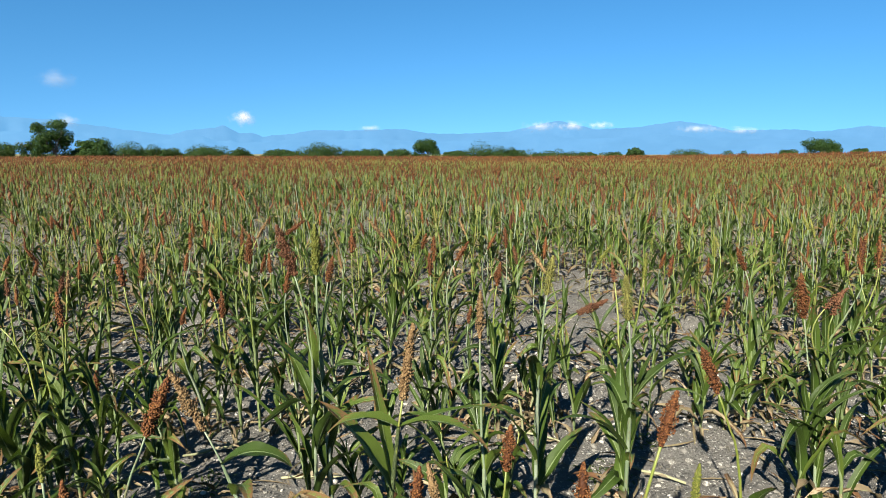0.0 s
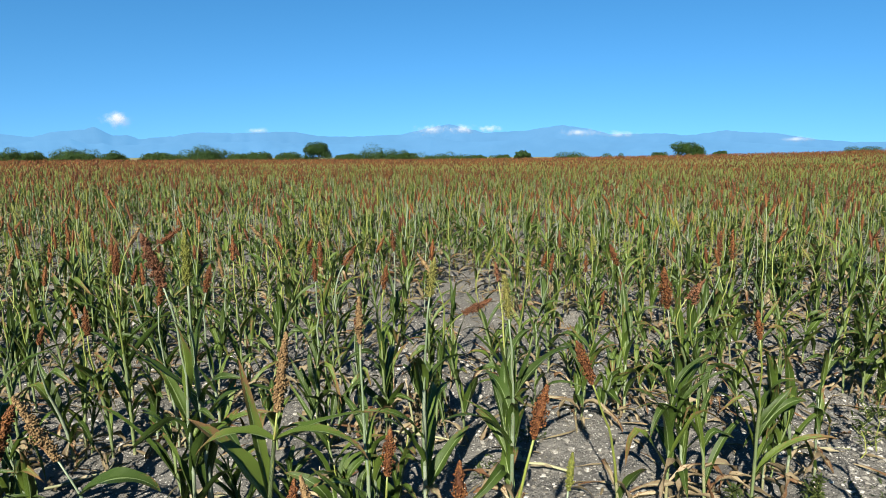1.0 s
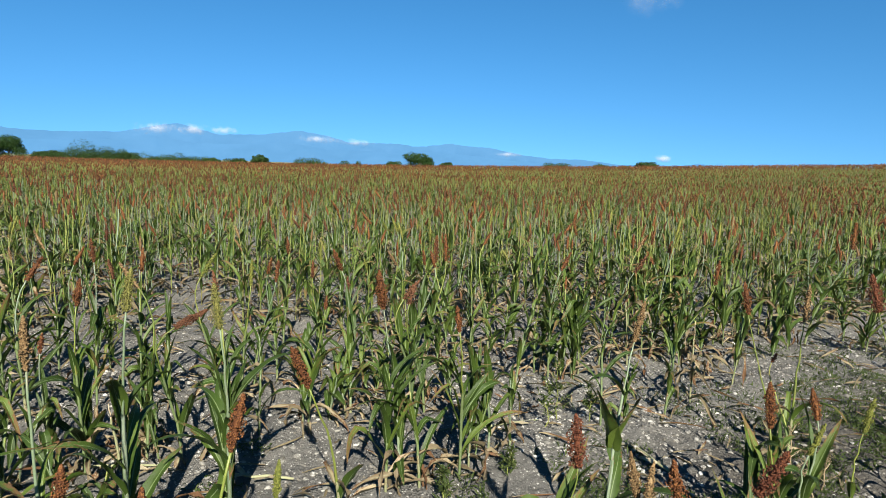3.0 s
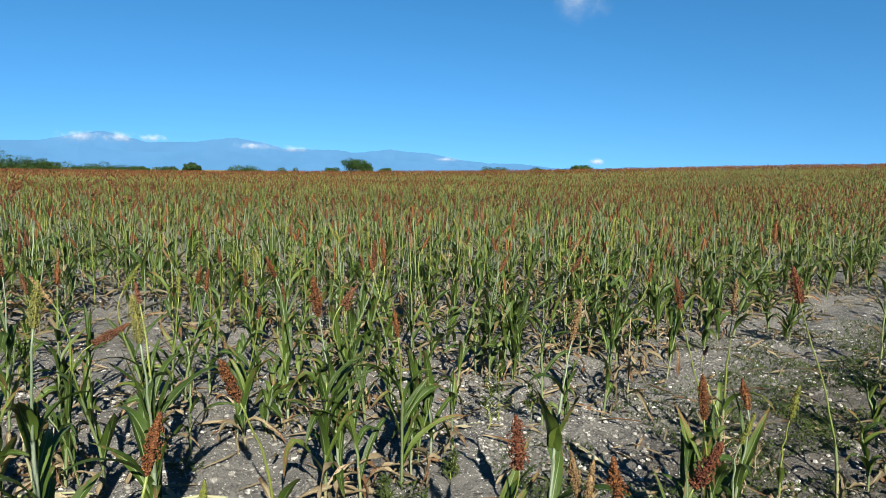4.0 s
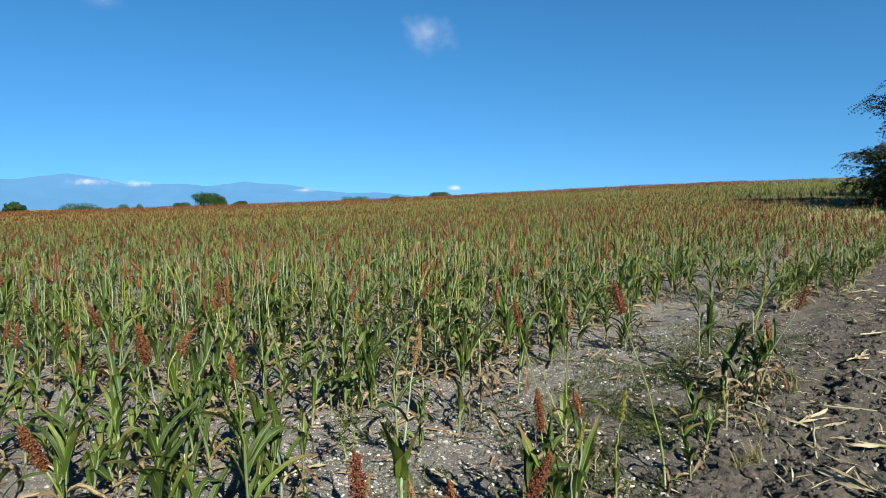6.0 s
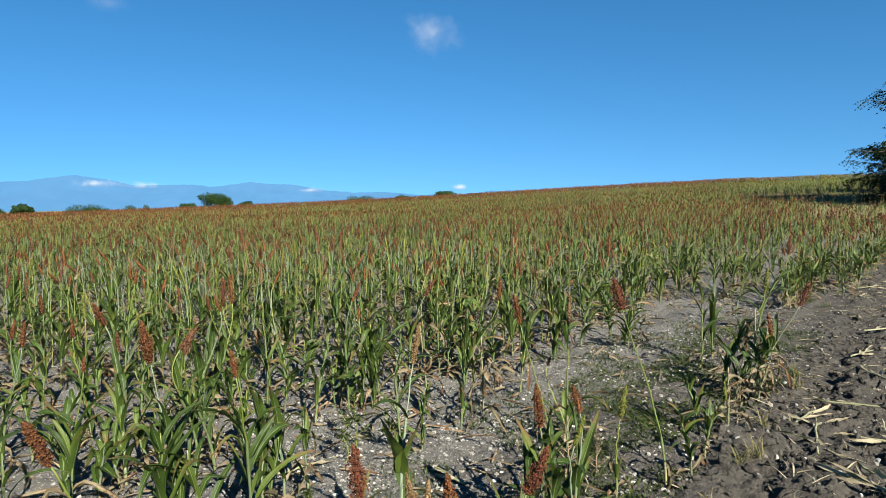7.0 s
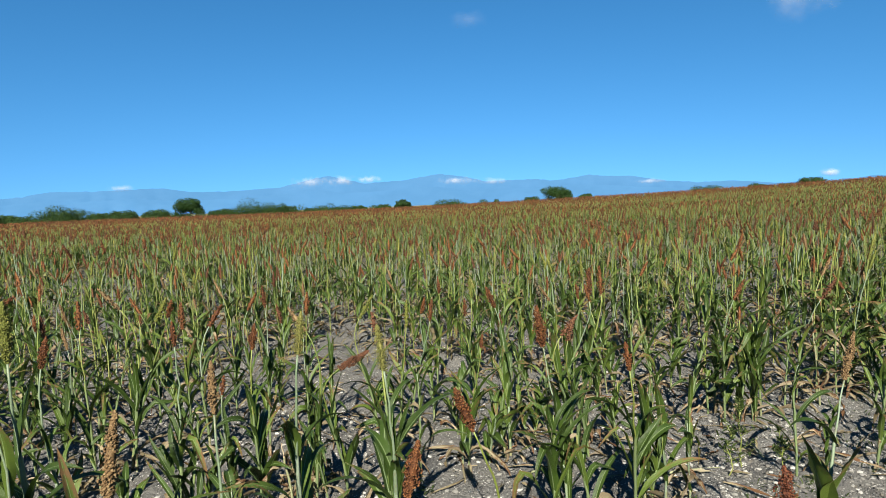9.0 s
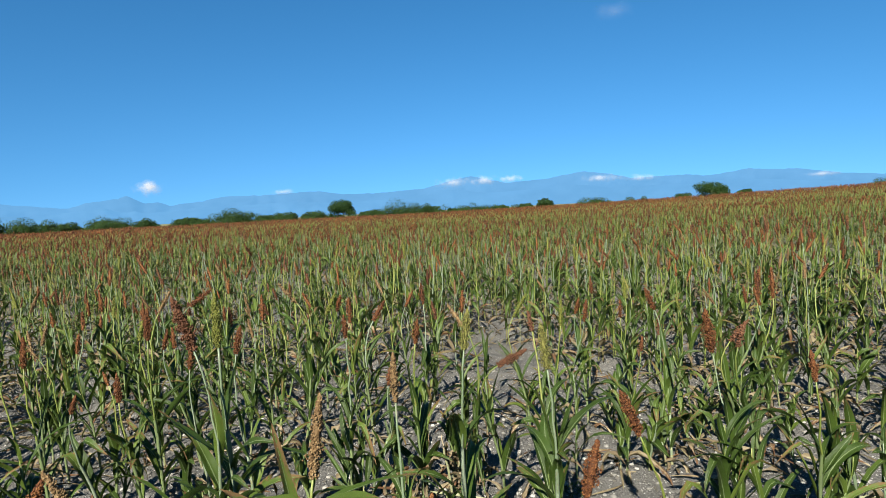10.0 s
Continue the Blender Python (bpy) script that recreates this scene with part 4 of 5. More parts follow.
hero((4.10, 3.40), (4.201, 3.279, 0.811), (4.259, 3.211, 0.958), 'rose', 5)
hero((2.05, 0.95), (2.042, 0.957, 0.596), (2.078, 0.893, 0.760), 'dark', 4)
hero((2.62, 1.16), (2.580, 1.221, 0.610), (2.580, 1.239, 0.794), 'red', 5)
hero((2.85, 1.22), (2.87, 1.18, 0.60), (2.86, 1.21, 0.73), 'red', 5)
hero((2.70, 1.12), (2.70, 1.12, 0.51), (2.72, 1.08, 0.65), 'green', 3)
hero((3.75, 1.72), (3.760, 1.709, 0.807), (3.760, 1.701, 1.016), 'tan', 3)
hero((3.36, 1.22), (3.371, 1.198, 0.428), (3.379, 1.172, 0.607), 'green', 3)
hero((5.70, 1.30), (5.770, 1.018, 0.805), (5.770, 1.002, 1.009), 'green', 7)
hero((5.40, 1.15), (5.460, 0.901, 0.515), (5.450, 0.929, 0.691), 'red', 4)
hero((5.50, 1.02), (5.552, 0.735, 0.762), (5.568, 0.675, 0.940), 'dark', 5)
hero((4.50, 1.10), (4.53, 0.98, 0.26), (4.53, 0.99, 0.38), 'green', 4)
hero((8.20, 1.60), (8.260, 1.307, 0.912), (8.260, 1.293, 1.127), 'dark', 6)
hero((9.11, 2.08), (9.180, 1.792, 1.032), (9.180, 1.808, 1.234), 'rose', 6)
hero((6.42, 2.98), (6.560, 2.716, 0.967), (6.560, 2.704, 1.217), 'red', 7)
hero((3.90, 1.80), (3.84, 1.91, 0.50), (3.85, 1.89, 0.56), 'dark', 2)

def headless(plants, kind):
    """Leafy plants that bear no head, or withered ones: x, y, height and number of leaves."""
    for x, y, tall, leaves in plants:
        lean = np.random.default_rng(len(TAKEN)).normal(0, 0.05, 2)
        z = height_at(x, y)
        hero((x, y), (x + lean[0], y + lean[1], z + tall), (x + lean[0], y + lean[1], z + tall + 0.1), kind, leaves, leaf_top=0.80, reach=0.46 if tall > 0.45 else 0.36, wide=0.054)


headless((
        (-0.57, 2.50, 0.55, 6), (0.20, 2.52, 0.50, 6), (1.53, 2.50, 0.60, 8), (1.70, 2.46, 0.50, 7), (0.02, 2.50, 0.46, 6), (-0.15, 1.66, 0.62, 7),
        (0.80, 2.56, 0.60, 7), (-1.22, 1.66, 0.58, 7), (-1.0, 1.70, 0.5, 6), (-1.42, 1.68, 0.62, 8), (-1.60, 1.74, 0.56, 8), (-1.30, 1.60, 0.44, 7),
        (-1.75, 2.45, 0.60, 8), (-1.5, 2.55, 0.55, 8), (-1.12, 2.5, 0.5, 7)), "none")
headless((
        (2.03, 2.50, 0.62, 8), (2.20, 2.55, 0.48, 6), (2.36, 2.56, 0.40, 5), (4.55, 2.57, 0.55, 4), (3.60, 3.30, 0.62, 8), (3.68, 3.33, 0.66, 7),
        (3.52, 3.36, 0.58, 7), (6.30, 1.66, 0.72, 4), (6.46, 1.62, 0.62, 4), (4.55, 1.15, 0.42, 6), (3.85, 0.98, 0.36, 6), (4.15, 1.00, 0.32, 5),
        (2.60, 1.30, 0.50, 6), (2.80, 1.28, 0.52, 6), (6.62, 2.56, 0.40, 5), (12.0, 1.48, 0.85, 9), (13.0, 1.10, 0.62, 9)), "none")
headless((
        (3.93, 2.50, 0.58, 8), (4.19, 3.28, 0.66, 6), (5.62, 1.05, 0.72, 5), (5.42, 0.98, 0.44, 6), (5.85, 1.04, 0.60, 5), (5.58, 0.94, 0.32, 6),
        (4.75, 1.02, 0.40, 6)), "dead")


def leafy(rows, seed):
    """Plants of one drilled row that bear no head: where each stands along the row, its offset from it, its height, and whether it has withered."""
    rng = np.random.default_rng(seed)
    for y0, plants in rows:
        for x, off, tall, gone in plants:
            y = y0 + off
            z = height_at(x, y)
            dx, dy = rng.normal(0, 0.06, 2)
            hero((x, y), (x + dx, y + dy, z + tall * 0.8), (x + dx, y + dy, z + tall), "dead" if gone else "none", int(rng.integers(5, 8)), leaf_top=0.72, reach=rng.uniform(0.36, 0.48), wide=0.052)


leafy(((2.52, ((-1.8, 0.2, 0.45, 0), (-2.1, 0.2, 0.5, 0), (0.10, -0.04, 0.42, 0), (-0.05, 0.05, 0.38, 1), (2.10, 0.02, 0.50, 0), (1.69, 0.12, 0.52, 0))),
       (3.39, ((-1.30, 0.10, 0.50, 0), (-0.94, 0.04, 0.45, 0), (-1.55, -0.03, 0.25, 1), (-1.81, 0.04, 0.40, 0), (-2.11, 0.12, 0.50, 0), (-2.35, 0.14, 0.50, 0), (-0.80, 0.05, 0.30, 1)))), 71)
leafy(((3.39, ((-0.10, 0.15, 0.45, 0), (0.20, -0.06, 0.35, 1), (1.46, 0.06, 0.48, 0), (1.75, 0.07, 0.45, 0), (1.62, 0.02, 0.42, 0), (1.95, 0.16, 0.50, 0), (2.55, 0.09, 0.45, 0),
                (2.36, 0.05, 0.30, 1), (2.46, -0.08, 0.40, 0), (3.46, 0.14, 0.55, 0), (3.36, 0.10, 0.50, 0), (5.09, -0.18, 0.50, 0), (4.98, -0.10, 0.55, 0), (4.80, -0.05, 0.5, 0), (0.50, 0.15, 0.36, 1))),), 72)
leafy(((4.20, ((-0.54, -0.18, 0.42, 0), (0.73, 0.26, 0.42, 0), (1.16, 0.22, 0.40, 0), (1.66, -0.18, 0.38, 0), (2.16, -0.36, 0.45, 0), (2.63, -0.10, 0.45, 0), (2.80, -0.18, 0.45, 0),
                (3.11, -0.42, 0.46, 0), (2.42, -0.36, 0.46, 0), (2.13, -0.42, 0.42, 0), (0.55, -0.40, 0.40, 0), (3.60, -0.05, 0.5, 0), (4.10, 0.0, 0.5, 0), (4.5, -0.1, 0.5, 0))),), 73)


leafy(((3.20, ((5.55, 0.1, 0.62, 0), (5.95, 0.15, 0.60, 0), (6.35, 0.10, 0.66, 0), (6.70, 0.17, 0.58, 0), (7.20, 0.05, 0.62, 0), (7.75, 0.10, 0.66, 0), (8.30, -0.02, 0.62, 0),
                (8.85, 0.08, 0.66, 0), (9.40, 0.0, 0.62, 0), (10.05, -0.06, 0.70, 0), (10.60, -0.12, 0.66, 0))),
       (1.62, ((12.3, 0.05, 0.80, 0), (12.9, -0.40, 0.85, 0), (13.3, -0.20, 0.80, 0), (11.2, 0.10, 0.60, 0), (11.7, 0.0, 0.66, 0)))), 74)


leafy(((2.52, ((-0.35, 0.0, 0.46, 0), (-0.20, 0.10, 0.42, 0), (0.28, 0.04, 0.44, 0))),
       (3.39, ((-0.30, -0.03, 0.46, 0), (0.02, 0.04, 0.44, 0), (0.32, 0.06, 0.46, 0), (0.45, -0.08, 0.42, 1))),
       (2.95, ((5.20, 0.0, 0.60, 0), (5.70, -0.05, 0.55, 0), (6.15, 0.05, 0.60, 0), (6.64, -0.42, 0.50, 0), (7.02, -0.05, 0.55, 0), (6.90, -0.40, 0.45, 1), (4.70, 0.20, 0.55, 0))),
       (3.60, ((0.58, -0.08, 0.34, 1), (0.66, 0.04, 0.30, 1), (0.50, 0.02, 0.28, 1)))), 75)


def herb(x, y, tall, brown, seed):
    """An upright branching weed with small leaves or dry seed clusters."""
    rng = np.random.default_rng(seed)
    root = new("weed")
    root.location = (x, y, height_at(x, y))
    main = np.stack([rng.normal(0, 0.012, 6), rng.normal(0, 0.012, 6), np.linspace(-0.02, tall, 6)], 1)
    wood, green = (DEAD_STALK, OLD_LEAF) if brown else (STALK, WEED_LEAF)
    piece("stem", Soup().add(*tube(main, np.linspace(0.004, 0.0015, 6), 5)), [wood], root)
    spray = Soup()
    for i in range(16):
        t = rng.uniform(0.12, 1.0)
        at = np.array([np.interp(t * tall, main[:, 2], main[:, k]) for k in range(3)])
        a = rng.uniform(0, 6.3)
        end = at + np.array([math.sin(a), math.cos(a), 0.9]) * tall * 0.26 * (1.15 - t)
        spray.add(*tube([at, (at + end) / 2 + np.array([0, 0, -0.006]), end], [0.0018, 0.0014, 0.0008], 4))
        for _ in range(7 if brown else 6):
            c = at + (end - at) * rng.uniform(0.25, 1.0)
            arr = blade(c, rng.uniform(0, 6.3), rng.uniform(0.012, 0.022) if brown else rng.uniform(0.025, 0.055), 0.007 if brown else rng.uniform(0.010, 0.018), rng.uniform(-0.2, 1.2), rng.uniform(0.2, 1.4), 0.3, 3, 3, 0.1)
            spray.add(arr[0], arr[1], 1, arr[2])
    tagged(piece("foliage", spray, [wood, green], root), kind="stuff")
    tagged(root, "dry brown branching weed gone to seed" if brown else "upright green branching weed between the rows", "weed", "weeds")


for i, (hx, hy, tall, brown) in enumerate(((2.95, 2.80, 0.42, False), (2.78, 2.72, 0.30, False), (3.05, 2.62, 0.24, False), (3.45, 1.55, 0.34, True), (3.55, 1.42, 0.26, True),
                                           (3.30, 1.38, 0.30, True), (1.72, 2.28, 0.16, False), (2.20, 2.35, 0.14, False), (3.02, 1.02, 0.20, False), (4.85, 0.98, 0.30, True))):
    herb(hx, hy, tall, brown, 820 + i)


def stand(x, y):
    """How thickly the crop stands at a place: thinned by bare patches, none on the lane or the clearing."""
    az = math.degrees(math.atan2(x, y))
    if (y < 1.5 and x < 11.2) or y < 0.98 or (y < 3.0 and 4.6 < x < 9.8):
        return 0.0
    r = math.hypot(x, y)
    edge = az + 2.2 * noise.noise((x * 0.16, y * 0.16, 4.0)) + 0.8 * noise.noise((x * 0.7, y * 0.7, 6.0))
    if edge > 76.4 and (35 if edge > 81.0 else 55) < r < 66:
        return 0.10 if r < 50 else 0.0
    patch = noise.noise((x * 0.55, y * 0.55, 3.0)) + 0.5 * noise.noise((x * 1.7, y * 1.7, 9.0))
    r = math.hypot(x, y)
    keep = 0.86 if patch > -0.35 else 0.35
    if r < 30 and y < 4:
        keep *= 0.85
    if y < 3.0 and -0.9 < x < 4.6:
        keep *= 0.45 if x < 0.1 else 0.06 if x < 2.6 else 0.14
    if 3.0 < y < 4.6 and -2.5 < x < 4.3:
        keep *= 0.70
    if 3.0 < y < 5.0 and 4.3 < x < 12:
        keep = 1.0
    if x < -0.8 and y < 7:
        keep = min(1.0, keep * 1.25)
    if ((x - 1.35) / 0.85) ** 2 + ((y - 5.2) / 1.8) ** 2 < 1:
        keep *= 0.4
    return keep


def row_places(rng, near, far, per_metre):
    """Places along the drilled rows between two distances, within the arc that the crop is seen in."""
    out = []
    k = -1
    while ROW0 + k * PITCH < far:
        y0 = ROW0 + k * PITCH if k >= 0 else 1.18
        k += 1
        reach = math.sqrt(far * far - y0 * y0)
        x = max(-reach, -y0 * 0.95 - 2.2)
        step = 1.0 / per_metre
        while x < reach:
            x += step * (rng.uniform(0.2, 0.5) if rng.random() < 0.45 else rng.uniform(1.0, 2.0))
            y = y0 + rng.normal(0, 0.05)
            if near <= math.hypot(x, y) < far and rng.random() < stand(x, y):
                out.append((x, y))
    return out


def near_plants():
    rng = np.random.default_rng(31)
    shapes = []
    kinds = ["red", "none", "pale", "green", "red", "rose", "none", "red", "tan", "none", "pale", "none", "red", "green", "none", "rose", "tan", "red"]
    for x, y in reversed(row_places(rng, 0.0, 5.75, 12.5)):
        if any(math.hypot(x - a, y - b) < 0.11 for a, b in TAKEN):
            continue
        z = height_at(x, y)
        i = int(rng.integers(0, 18))
        if y < 2.9 and x > -0.9 and len(shapes) == 18:
            i = (1, 6, 11)[i % 3]

        if len(shapes) < 18:
            kind = kinds[len(shapes)]
            tall = rng.uniform(0.40, 0.66) if kind == "none" else rng.normal(0.84, 0.09)
            dx, dy = rng.normal(0, 0.07, 2)
            bottom = (x + dx, y + dy, z + tall)
            lean = rng.normal(0, 0.38, 2)
            long_ = rng.uniform(0.09, 0.16)
            top = (bottom[0] + lean[0] * long_, bottom[1] + lean[1] * long_, bottom[2] + long_)
            shapes.append(sorghum((x, y, z), bottom, top, kind, int(rng.integers(5, 9)), rng, reach=0.33, wide=0.040, fine=False, leaf_top=0.90 if kind == "none" else rng.uniform(0.42, 0.60)))
        else:
            m = pose(x, y, z, rng.normal(0, 3), rng.normal(0, 3), rng.uniform(0, 360)) @ Matrix.Scale(rng.uniform(0.86, 1.13), 4)
            copy_thing(shapes[i], m)


near_plants()


# ---- the field beyond ----
def spindle(bottom, top, girth, rings, sides, rng, lump):
    basis = frame_of(np.asarray(top) - np.asarray(bottom))
    length = np.linalg.norm(np.asarray(top) - np.asarray(bottom))
    pts = [np.asarray(bottom, float)]
    for i in range(rings):
        t = (i + 1) / (rings + 1)
        for j in range(sides):
            a = 2 * np.pi * (j + 0.5 * (i % 2)) / sides
            r = girth * length * math.sin(np.pi * t ** 0.85) ** 0.7 * (1 + rng.normal(0, lump))
            pts.append(np.asarray(bottom) + basis @ np.array([r * math.cos(a), r * math.sin(a), t * length]))
    pts.append(np.asarray(top, float))
    f = [(0, 1 + (j + 1) % sides, 1 + j) for j in range(sides)]
    for i in range(rings - 1):
        for j in range(sides):
            a, b = 1 + i * sides + j, 1 + i * sides + (j + 1) % sides
            f += [(a, b, b + sides), (a, b + sides, a + sides)]
    last = 1 + (rings - 1) * sides
    f += [(last + j, last + (j + 1) % sides, len(pts) - 1) for j in range(sides)]
    return pts, f


def field_plant(rng, level, kind):
    """A plant of the field in four degrees of detail; its materials follow FIELD_MATS."""
    soup = Soup()
    tall = float(np.clip(rng.normal(0.84, 0.10), 0.55, 1.08))
    tip = np.array([*rng.normal(0, 0.05, 2), tall * (0.90 if level == 3 else 1.0)])
    lean = rng.normal(0, (0.24, 0.18, 0.12, 0.12)[level], 2)
    long_ = rng.uniform(0.09, 0.16)
    head = tip + np.array([lean[0], lean[1], 1.0]) * long_
    n, sides, seg, across, leaves = ((5, 4, 4, 3, 9), (3, 3, 3, 2, 7), (2, 3, 2, 2, 3), (2, 3, 1, 2, 1))[level]
    stalk_mat = 3 if rng.random() < (0.25 if level < 2 else 0.0) else 2
    thick = (0.0052, 0.0064, 0.010, 0.011)[level]
    if level < 4:
        soup.add(*tube(bend((0, 0, -0.02), tip, head - tip, n, rng), np.linspace(1, 0.5, n) * thick, sides, False), stalk_mat)
    plane = rng.uniform(0, np.pi)
    for i in range(leaves):
        s = 0.04 + 0.52 * (i + 0.5 * rng.random()) / leaves
        if level >= 2:
            s = (0.10 if level == 2 else 0.04) + 0.36 * i / leaves
        at = tip * s * np.array([s, s, 1])
        az = plane + np.pi * (i % 2) + rng.normal(0, 0.4)
        old = (i < (3 if level == 0 else 1) or (level < 2 and rng.random() < 0.15)) and level < 2
        broken = level < 2 and rng.random() < 0.2
        arr = blade(at, az, rng.uniform(0.20, 0.42) * (0.85 if old else 1) * (1.15 - 0.55 * s) * (1.0, 1.05, 1.2, 2.2)[level], (0.036, 0.044, 0.080, 0.13)[level] * rng.uniform(0.7, 1.35), rng.uniform(-0.2, 0.9) if old else rng.uniform(1.0 if level < 3 else 1.25, 1.45),
                    rng.uniform(1.2, 2.3) if old else rng.uniform(0.5, 2.6) if level < 2 else rng.uniform(0.1, 1.7 if level < 3 else 0.5), 0.45, seg, across, 0.14, rng.normal(0, 0.6), rng.uniform(0, 6), rng.uniform(1.2, 2.2) if broken else 0.0, rng.uniform(0.3, 0.6))
        soup.add(arr[0], arr[1], 1 if old else 0, arr[2])
    if kind == "none":
        return soup.arrays()
    mat = 4 + KINDS.index(kind)
    girth = {"pale": 0.21, "rose": 0.18, "tan": 0.13, "green": 0.13}.get(kind, 0.165)
    if level == 0:
        p = panicle(tip, head, rng, 42, False, 0.5 if kind in ("pale", "rose") else 0.2, girth * 0.78, mat, 1.0 if kind != "pale" else 0.7)
        grow = p.arrays()
        soup.add(*spindle(tip, head, girth * 0.34, 3, 3, rng, 0.3), mat)
        soup.add(grow[0], grow[1], mat)
    elif level == 1:
        # a broken-up head: a few lumps strung along its axis
        lumps = int(rng.integers(6, 9))
        for i in range(lumps):
            t = (i + 0.5) / lumps
            wide = long_ * girth * rng.uniform(0.60, 1.0) * (0.55 + 0.6 * math.sin(np.pi * t ** 0.8))
            c = tip + (head - tip) * t * 1.45 + rng.normal(0, 0.30 * wide, 3)
            soup.add(c + TET_V @ frame_of(rng.normal(0, 1, 3)).T * rng.uniform(0.9, 1.35, (4, 1)) * np.array([wide, wide, wide * 1.35]), TET_F, mat)
    else:
        soup.add(*spindle(tip, tip + (head - tip) * (1.35, 1.7)[level - 2], girth * (1.1, 1.7)[level - 2], 1, 3 if level == 3 else 4, rng, 0.15), mat)
    return soup.arrays()


def sow(name, near, far, per_metre, level, seed, label):
    """All plants between two distances as one sheet of crop."""
    rng = np.random.default_rng(seed)
    shares = {"red": 0.46, "rose": 0.12, "tan": 0.05, "green": 0.10, "pale": 0.10, "none": 0.17} if level == 0 else {"red": 0.60, "rose": 0.09, "tan": 0.05, "green": 0.08, "pale": 0.08, "none": 0.10} if level == 1 else {"red": 0.80, "rose": 0.06, "tan": 0.06, "green": 0.05, "pale": 0.03, "none": 0.0}
    forms = []
    for i in range(30):
        kind = rng.choice(list(shares), p=list(shares.values()))
        forms.append(field_plant(rng, level, kind))
    late = [field_plant(rng, level, k) for k in ("green", "none", "rose", "green", "pale", "none", "green", "red")]
    places = np.array(row_places(rng, near, far, per_metre))
    turn = np.degrees(np.arctan2(places[:, 0], places[:, 1]))
    ripe = rng.random(len(places)) > np.clip((turn - 73) / 10, 0, 1) * np.clip((np.hypot(places[:, 0], places[:, 1]) - 45) / 25, 0, 1)
    soup = Soup()
    pick = rng.integers(0, 10000, len(places))
    for group, who in ((forms, ripe), (late, ~ripe)):
        for k, (v, f, m, uv) in enumerate(group):
            at = places[who & (pick % len(group) == k)]
            if not len(at):
                continue
            n = len(at)
            a, s = rng.uniform(0, 2 * np.pi, n), rng.uniform(0.84, 1.14, n)
            swell = 1 + 0.07 * np.sin(at[:, 0] * 0.21 + at[:, 1] * 0.13) + 0.05 * np.sin(at[:, 1] * 0.35 - at[:, 0] * 0.08)
            s = s * swell
            ca, sa = np.cos(a) * s, np.sin(a) * s
            tilt = rng.normal(0, 0.05, (n, 2))
            x = v[None, :, 0] * ca[:, None] - v[None, :, 1] * sa[:, None] + tilt[:, :1] * v[None, :, 2] + at[:, :1]
            y = v[None, :, 0] * sa[:, None] + v[None, :, 1] * ca[:, None] + tilt[:, 1:] * v[None, :, 2] + at[:, 1:]
            z = v[None, :, 2] * s[:, None] + land(at[:, 0], at[:, 1])[:, None]
            soup.add(np.stack([x, y, z], -1).reshape(-1, 3), (f[None] + (np.arange(n) * len(v))[:, None, None]).reshape(-1, 3), np.tile(m, n), np.tile(uv, (n, 1)))
    ob = piece(name, soup, FIELD_MATS)
    tagged(ob, label, "sorghum crop", kind="stuff")


sow("sorghum_crop", 5.75, 12.5, 10.0, 0, 41, "rows of ripening sorghum with rust-red heads")
sow("sorghum_crop", 12.5, 32, 6.6, 1, 42, "dense rows of ripening sorghum with rust-red heads")
sow("sorghum_crop", 32, 80, 3.2, 2, 43, "distant sorghum crop, rust-red heads over green leaves")
sow("sorghum_crop", 80, 166, 1.7, 3, 44, "far sorghum crop merging into a rust-red sheet")


# ---- weeds, straw ----
def weed(x, y, size, seed, grass=False):
    rng = np.random.default_rng(seed)
    soup = Soup()
    for i in range(int(26 if grass else 46)):
        a = rng.uniform(0, 2 * np.pi)
        if grass:
            arr = blade((rng.normal(0, size * 0.1), rng.normal(0, size * 0.1), 0), a, size * rng.uniform(0.6, 1.2), 0.006, rng.uniform(0.5, 1.3), rng.uniform(0.4, 1.4), 0.3, 4, 3, 0)
        else:
            d = size * rng.random() ** 0.6
            arr = blade((d * math.cos(a), d * math.sin(a), rng.uniform(0.01, 0.06) * (1.4 - d / size)), rng.uniform(0, 6.3), rng.uniform(0.022, 0.05), rng.uniform(0.008, 0.015), rng.uniform(0.0, 1.0), rng.uniform(0.2, 1.4), 0.3, 4, 3, 0.1)
        soup.add(arr[0], arr[1], 0, arr[2])
    if not grass:
        for i in range(8):
            a = 2 * np.pi * i / 8 + rng.normal(0, 0.2)
            soup.add(*tube([(0, 0, -0.01), (0.5 * size * math.cos(a), 0.5 * size * math.sin(a), 0.03), (size * math.cos(a), size * math.sin(a), 0.015)], [0.002, 0.0016, 0.001], 4), 0)
    ob = piece("grass_tuft" if grass else "weed", soup, [GRASS if grass else WEED_LEAF])
    ob.location = (x, y, height_at(x, y))
    tagged(ob, "tuft of thin dry grass on the soil" if grass else "low spreading green weed on the soil", "grass" if grass else "weed", "weeds")


wr = np.random.default_rng(12)
for cx, cy, spread, count in ((4.6, 1.55, 0.5, 8), (3.1, 1.45, 0.4, 6), (4.1, 1.35, 0.4, 5), (5.2, 1.5, 0.5, 5), (6.6, 1.9, 0.6, 8), (5.6, 2.2, 0.5, 5), (2.3, 1.9, 0.35, 4), (1.75, 2.30, 0.3, 4), (6.3, 1.1, 0.3, 3), (10.4, 1.35, 0.4, 3), (-1.22, 2.82, 0.05, 1), (0.3, 2.9, 0.3, 2), (5.6, 3.0, 0.3, 2), (1.3, 3.1, 0.3, 2)):
    for _ in range(count):
        weed(cx + wr.normal(0, spread), cy + wr.normal(0, spread * 0.4), wr.uniform(0.07, 0.17), int(wr.integers(1e6)))
